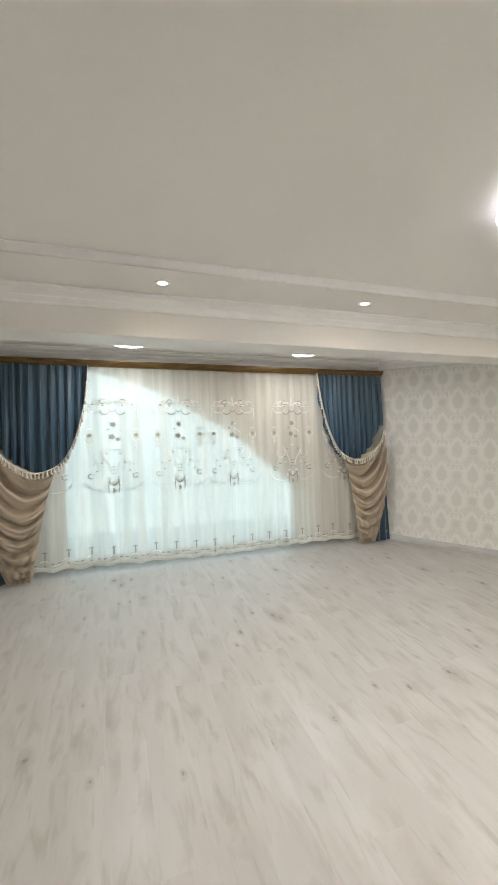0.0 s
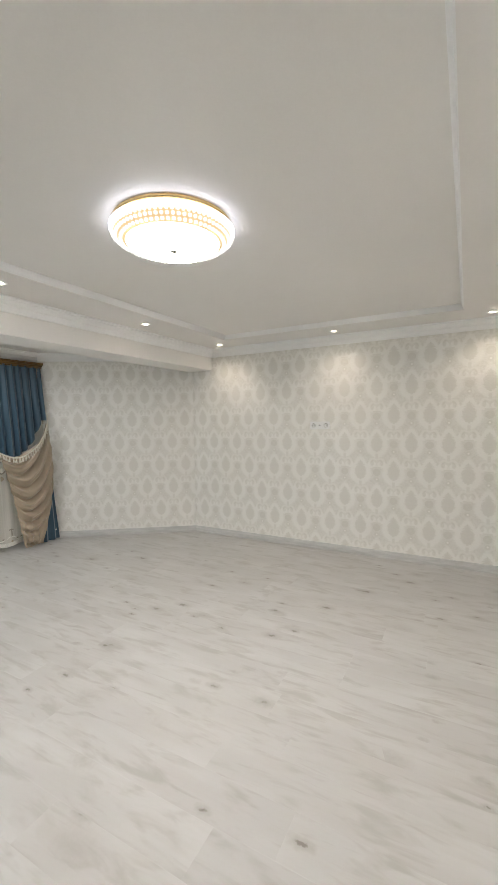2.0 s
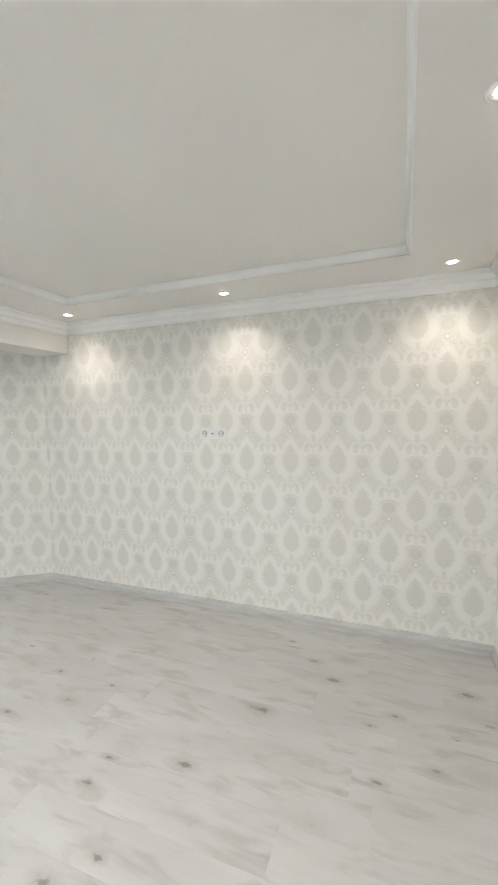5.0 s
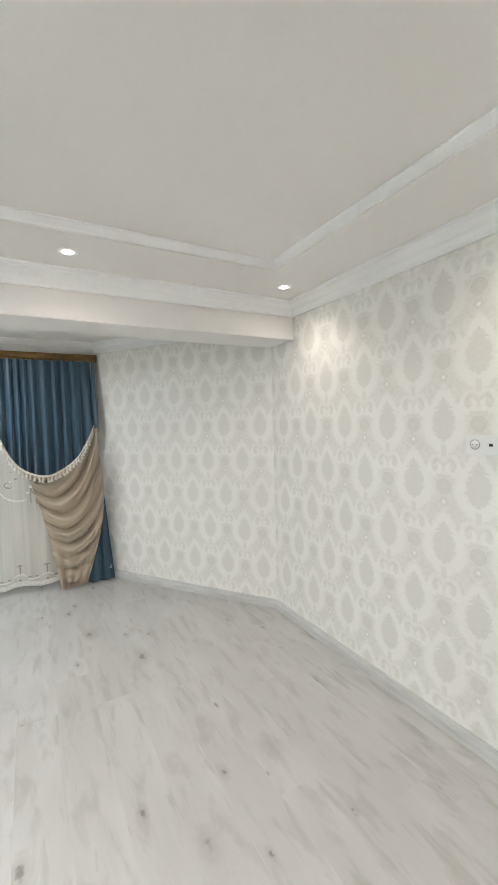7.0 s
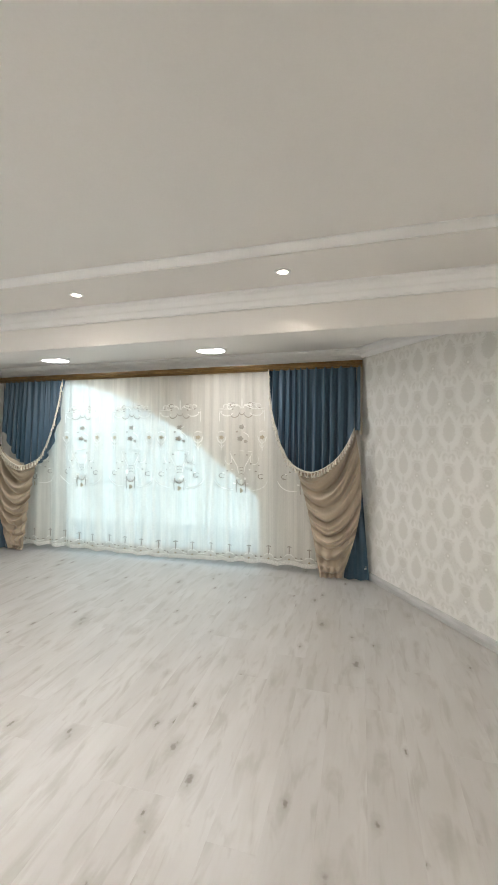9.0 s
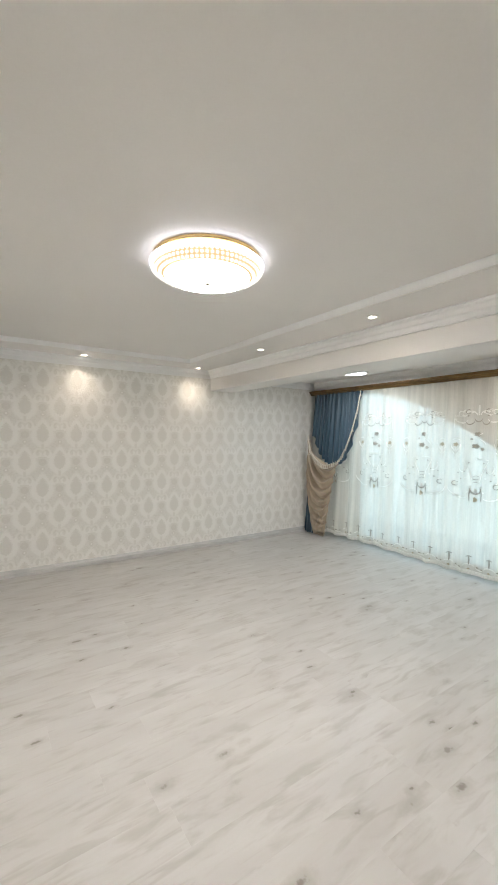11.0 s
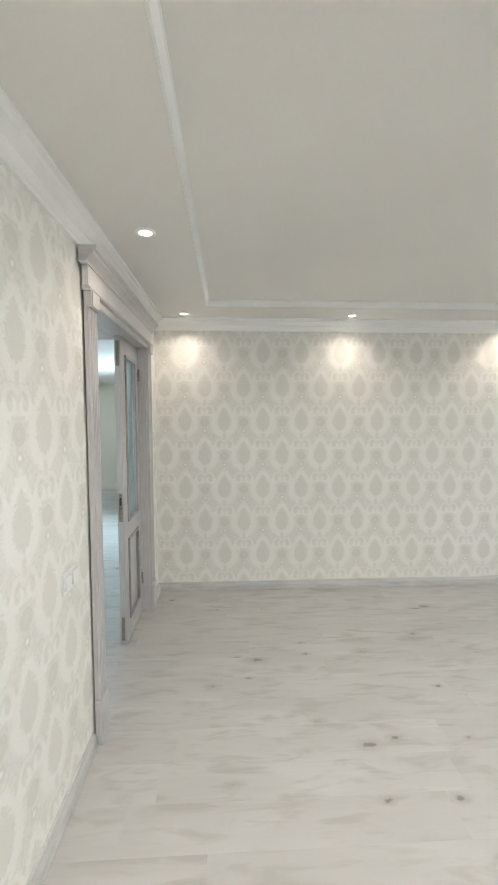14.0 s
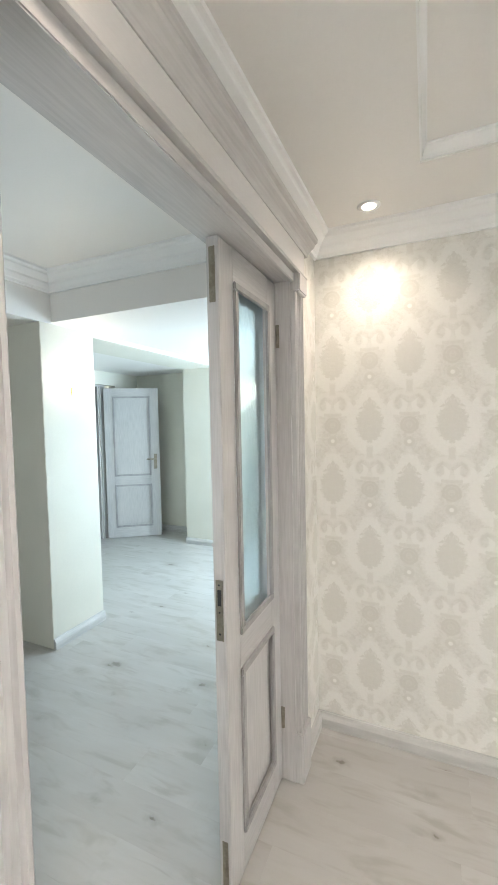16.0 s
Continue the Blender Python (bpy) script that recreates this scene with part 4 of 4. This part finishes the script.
# ---- the double door ----
def panel_leaf(name, w, h, place, turn, label, glazed=True, lock=True, handle=False, group=""):
    """A door leaf hinged at its origin, reaching to +x, 40 mm thick about y = 0; glazed or panelled above, panelled below."""
    d = thing(name, place, label, "door", group, turn)
    st = 0.095 if w < 0.5 else 0.11
    T = 0.020
    z1, z2, z3 = 0.14, 0.70, 0.82
    for a in (0, w - st):
        part("stile", boxes((a, a + st, -T, T, 0, h), bevel=0.002), M_WOODV, d)
    for a, b_ in ((0, z1), (z2, z3), (h - 0.11, h)):
        part("rail", boxes((st, w - st, -T, T, a, b_)), M_WOODH, d)

    def mould(a, b_, c, e):
        bm = bmesh.new()
        for s in (-1, 1):
            y0, y1 = (s * T, s * (T + 0.011))
            y0, y1 = min(y0, y1), max(y0, y1)
            t_ = 0.020
            for r in ((a - 0.004, b_ + 0.004, y0, y1, c - 0.004, c + t_), (a - 0.004, b_ + 0.004, y0, y1, e - t_, e + 0.004), (a - 0.004, a + t_, y0, y1, c + t_, e - t_), (b_ - t_, b_ + 0.004, y0, y1, c + t_, e - t_)):
                box(bm, *r, bevel=0.003)
        return bm
    part("bead_moulding", mould(st, w - st, z1, z2), M_PATINA, d, "darker patinated moulding round the lower panel")
    part("bead_moulding", mould(st, w - st, z3, h - 0.11), M_PATINA, d, "darker patinated moulding round the upper panel")
    part("lower_panel", box(box(bmesh.new(), st, w - st, -0.008, 0.008, z1, z2), st + 0.035, w - st - 0.035, -0.013, 0.013, z1 + 0.035, z2 - 0.035, bevel=0.006), M_WOODV, d, "raised lower panel")
    if glazed:
        part("glass_pane", boxes((st + 0.001, w - st - 0.001, -0.003, 0.003, z3, h - 0.11)), M_ICE, d, "hammered translucent glass").visible_shadow = False
    else:
        part("upper_panel", box(box(bmesh.new(), st, w - st, -0.008, 0.008, z3, h - 0.11), st + 0.035, w - st - 0.035, -0.013, 0.013, z3 + 0.035, h - 0.145, bevel=0.006), M_WOODV, d, "raised upper panel")
    if lock:
        p = part("strike_plate", boxes((w + 0.0005, w + 0.003, -0.012, 0.012, 0.84, 1.03), bevel=0.0008), M_STEEL, d, "nickel strike plate")
        part("strike_hole", boxes((w + 0.003, w + 0.0036, -0.006, 0.006, 0.95, 1.00)), M_DARK, p)
        for z in (0.862, 0.93, 1.015):
            part("screw", boxes((w + 0.003, w + 0.0042, -0.003, 0.003, z - 0.003, z + 0.003), bevel=0.001), M_DARK, p)
        for z0 in (0.03, h - 0.19):
            p = part("flush_bolt", boxes((w + 0.0005, w + 0.003, -0.010, 0.010, z0, z0 + 0.16), bevel=0.0008), M_STEEL, d, "nickel flush bolt")
            part("bolt_slide", boxes((w + 0.003, w + 0.008, -0.004, 0.004, z0 + 0.05, z0 + 0.10), bevel=0.002), M_STEEL, p)
    if handle:
        for s in (-1, 1):
            part("handle_plate", boxes((w - 0.075, w - 0.035, min(s * T, s * (T + 0.006)), max(s * T, s * (T + 0.006)), 0.90, 1.10), bevel=0.002), M_STEEL, d, "nickel handle plate")
            part("lever", boxes((w - 0.17, w - 0.045, min(s * (T + 0.03), s * (T + 0.045)), max(s * (T + 0.03), s * (T + 0.045)), 1.025, 1.043), (w - 0.065, w - 0.045, min(s * T, s * (T + 0.04)), max(s * T, s * (T + 0.04)), 1.022, 1.046), bevel=0.004), M_STEEL, d, "nickel lever handle")
    for z in (0.22, h - 0.25):
        part("hinge", lathe([(0, 0), (0.008, 0), (0.008, 0.09), (0, 0.09)], 10), M_STEEL, d, "nickel hinge", True).matrix_basis = pose(-0.004, T + 0.006, z)
    return d


def fluted(bm, x0, x1, y, z0, z1, deep):
    """A casing board against y, its face towards +y, with four flutes."""
    n = 4
    w = x1 - x0
    pts = [(x0, 0), (x0, deep - 0.005), (x0 + 0.005, deep)]
    for i in range(n):
        c = x0 + w * (i + 1) / (n + 1)
        pts += [(c - 0.009, deep), (c - 0.006, deep - 0.010), (c + 0.006, deep - 0.010), (c + 0.009, deep)]
    pts += [(x1 - 0.005, deep), (x1, deep - 0.005), (x1, 0)]
    lo = [bm.verts.new((a, y + b_, z0)) for a, b_ in pts]
    hi = [bm.verts.new((a, y + b_, z1)) for a, b_ in pts]
    for i in range(len(pts)):
        j = (i + 1) % len(pts)
        bm.faces.new((lo[i], lo[j], hi[j], hi[i]))
    bm.faces.new(lo[::-1])
    bm.faces.new(hi)


def door_frame():
    d = tagged(new("door_1"), "grey-washed wooden door frame with fluted casing and crown moulding", kind="structure")
    Y = 0.055
    part("jamb", boxes((DX0 - 0.002, DX0 + 0.012, -0.075, Y, 0, DZ)), M_WOODV, d, "grey-washed jamb lining")
    part("jamb", boxes((DX1 - 0.010, DX1 + 0.002, -0.075, Y, 0, DZ)), M_WOODV, d, "grey-washed jamb lining")
    part("head_jamb", boxes((DX0 + 0.012, DX1 - 0.010, -0.075, Y, DZ - 0.020, DZ + 0.002)), M_WOODH, d, "grey-washed head lining")
    for x0, x1 in ((DX0 - 0.10, DX0 + 0.006), (DX1 - 0.006, DX1 + 0.10)):
        bm = bmesh.new()
        fluted(bm, x0, x1, Y, 0.22, 2.02, 0.024)
        part("fluted_casing", bm, M_WOODV, d, "fluted upright casing")
        part("plinth_block", boxes((x0 - 0.006, x1 + 0.006, Y, Y + 0.034, 0.0, 0.215), bevel=0.003), M_WOODV, d, "plain plinth block")
        part("corner_block", boxes((x0 + 0.004, x1 + 0.004, Y, Y + 0.040, 2.022, 2.096), bevel=0.005), M_WOODV, d, "square corner block")
        part("casing_edge", boxes((x0 + 0.002, x1 - 0.002, Y, Y + 0.018, 2.0, 2.096)), M_WOODV, d, "casing top")
    a, b_ = DX0 - 0.112, DX1 + 0.122
    part("frieze", boxes((a + 0.008, b_ - 0.008, Y, Y + 0.026, 2.098, 2.215)), M_FRIEZE, d, "smooth frieze board")
    part("head_bead", sweep([(b_, Y), (a, Y)], [(0, 2.094), (-0.034, 2.094), (-0.038, 2.100), (-0.034, 2.108), (-0.026, 2.112), (0, 2.112)][::-1], False), M_WOODH, d, "narrow bead under the frieze")
    part("architrave", boxes((DX0 + 0.006, DX1 - 0.006, Y, Y + 0.016, 2.058, 2.094), bevel=0.003), M_WOODH, d, "lower head casing")
    crown = [(0, 2.200), (-0.030, 2.200), (-0.034, 2.210), (-0.042, 2.222), (-0.060, 2.236), (-0.064, 2.246), (-0.074, 2.252), (-0.076, 2.268), (0, 2.268)]
    part("crown", sweep([(b_ + 0.03, Y), (a - 0.03, Y)], crown[::-1], False), M_WOODH, d, "stepped crown moulding")


door_frame()
LEAF_H = 2.05
panel_leaf("door_leaf", 0.48, LEAF_H, (-5.375, -0.025, 0.008), 0, "narrow grey-washed door leaf with hammered glass and strike plate, closed", True, True)

# ---- hall things ----
panel_leaf("hall_door", 0.69, 1.97, (-7.888, -3.302, 0.006), 125.0, "grey-washed panelled hall door with lever handle, standing open", False, False, True)


def doorway(name, x0, x1, y, top, axis, label, face=1):
    """A plain grey-washed frame with a crown, on a wall facing +y."""
    d = tagged(new(name), label, kind="structure")
    part("casing", boxes((x0 - 0.09, x0, y, y + 0.02, 0, top), (x1, x1 + 0.09, y, y + 0.02, 0, top), (x0, x0 + 0.02, y - 0.1, y, 0, top), (x1 - 0.02, x1, y - 0.1, y, 0, top), bevel=0.002), M_WOODV, d, "upright casing")
    part("head_casing", boxes((x0 - 0.10, x1 + 0.10, y, y + 0.024, top, top + 0.10), bevel=0.003), M_WOODH, d, "head casing")
    part("crown", sweep([(x1 + 0.12, y), (x0 - 0.12, y)], [(0, top + 0.10), (-0.03, top + 0.10), (-0.05, top + 0.125), (-0.07, top + 0.13), (-0.07, top + 0.145), (0, top + 0.145)][::-1], False), M_WOODH, d, "crown moulding")
    return d


doorway("door_2", -7.86, -7.291, -3.36, 2.0, 0, "grey-washed doorway with a crown at the back of the hall")
doorway("door_3", -9.92, -9.24, -2.10, 2.02, 0, "grey-washed glazed doorway in the hall side wall")
doorway("door_4", -10.77, -10.04, -2.10, 2.02, 0, "grey-washed doorway in the hall side wall")
panel_leaf("side_door", 0.66, 1.99, (-9.25, -2.13, 0.006), 180.0, "grey-washed hall door with an upper glass pane, closed", True, False)
panel_leaf("far_door", 0.70, 1.99, (-10.79, -2.05, 0.006), 90.0, "grey-washed hall door with an upper glass pane, standing open", True, False)
dd = thing("dark_door", (HX + 0.004, -1.34, 0.0), "tall black door on the far hall wall", "door", turn=90)
part("slab", boxes((0.0, 0.42, -0.035, 0.0, 0.18, 1.90), bevel=0.004), M_DARK, dd, "black door slab")


def sconce(place, turn):
    s = thing("wall_sconce", place, "lit glass wall sconce with two cups on the white column", "wall light", "sconces in the hall", turn)
    part("backplate", boxes((-0.03, 0.03, -0.012, 0, -0.06, 0.06), bevel=0.004), M_BRASS, s, "brass backplate")
    for x in (-0.07, 0.07):
        part("arm", boxes((min(0, x), max(0, x), -0.05, -0.04, -0.012, 0.0), (x - 0.006, x + 0.006, -0.05, -0.04, -0.012, 0.02)), M_BRASS, s, "brass arm")
        o = part("glass_cup", lathe([(0, 0.02), (0.022, 0.02), (0.034, 0.05), (0.036, 0.10), (0.030, 0.11), (0, 0.108)], 20), M_SCONCE, s, "glowing glass cup", True)
        o.matrix_basis = pose(x, -0.045, -0.02)
    return s


sc = sconce((-5.967, -1.745, 1.78), 180)
copy_thing(sc, pose(-8.265, -1.755, 1.80, 0, 0, 180))


def blind():
    b = thing("roller_blind", (-10.42, -3.117, 1.0), "white zebra roller blind in front of a bright hall window", "blind")
    part("cassette", boxes((-0.5, 0.5, -0.03, 0.03, 0.93, 1.0), bevel=0.006), M_PLASTIC, b, "white cassette")
    for i in range(11):
        z = 0.90 - i * 0.085
        part("slat", boxes((-0.48, 0.48, -0.002, 0.002, z - 0.048, z)), M_PLASTIC, b)
    return b


blind()
slab("hall_room_wall", ((-11.2, -9.2, -3.25, -3.15, 0, 1.0), (-11.2, -9.2, -3.25, -3.15, 1.9, 2.2), (-11.2, -10.9, -3.25, -3.15, 1.0, 1.9), (-9.95, -9.2, -3.25, -3.15, 1.0, 1.9)), M_HALL, "low wall under the blind window")
lamp("blind_daylight", "AREA", (-10.4, -3.4, 1.5), (-10.4, -2.0, 1.4), 40, (0.85, 0.95, 1.0), size=(1.2, 1.0))

# ---- laminate planks, last ----
PW, PL = 0.192, 1.29


def plank_mesh(w, l):
    bm = bmesh.new()
    g = 0.0001
    v0 = [bm.verts.new((x, y, -0.012)) for x, y in ((g, g), (w - g, g), (w - g, l - g), (g, l - g))]
    v1 = [bm.verts.new((x, y, -0.0002)) for x, y in ((g, g), (w - g, g), (w - g, l - g), (g, l - g))]
    e = 0.0004
    v2 = [bm.verts.new((x, y, 0.0)) for x, y in ((e, e), (w - e, e), (w - e, l - e), (e, l - e))]
    for A, B in ((v0, v1), (v1, v2)):
        for i in range(4):
            j = (i + 1) % 4
            bm.faces.new((A[i], A[j], B[j], B[i]))
    bm.faces.new(v2)
    me = bpy.data.meshes.new("plank")
    bm.to_mesh(me)
    bm.free()
    me.materials.append(M_FLOOR)
    return me


floor_ob = bpy.data.objects["floor"]
cache = {}
rp = random.Random(3)
rest = []
count = 0
x = -11.25
while x < 0.1:
    y = -4.6 - rp.random() * PL
    hall_only = x < XW - 0.3
    top = -0.1 if hall_only else YN
    while y < top:
        y0, y1 = max(y, -4.6), min(y + PL, top)
        if y1 - y0 > 0.05 and not (x > -3.6 and y1 < 0.0):
            near = (x > XW - 0.2 and y1 > 0) or (x > -9.2 and y1 > -3.4)
            if near and count < 300:
                key = round(y1 - y0, 3)
                if key not in cache:
                    cache[key] = plank_mesh(PW, y1 - y0)
                o = new("plank", cache[key])
                o.parent = floor_ob
                o.matrix_basis = pose(x, y0, 0)
                count += 1
            else:
                rest.append((x, y0, y1))
        y += PL
    x += PW
verts, faces = [], []
for x, y0, y1 in rest:
    k = len(verts)
    g = 0.0001
    for z in (-0.012, 0.0):
        verts += [(x + g, y0 + g, z), (x + PW - g, y0 + g, z), (x + PW - g, y1 - g, z), (x + g, y1 - g, z)]
    faces += [(k + 4, k + 5, k + 6, k + 7)] + [(k + i, k + (i + 1) % 4, k + 4 + (i + 1) % 4, k + 4 + i) for i in range(4)]
me = bpy.data.meshes.new("far_planks")
me.from_pydata(verts, [], faces)
me.materials.append(M_FLOOR)
fp = new("far_planks", me)
fp.parent = floor_ob
tagged(fp, "far whitewashed oak planks", kind="stuff")
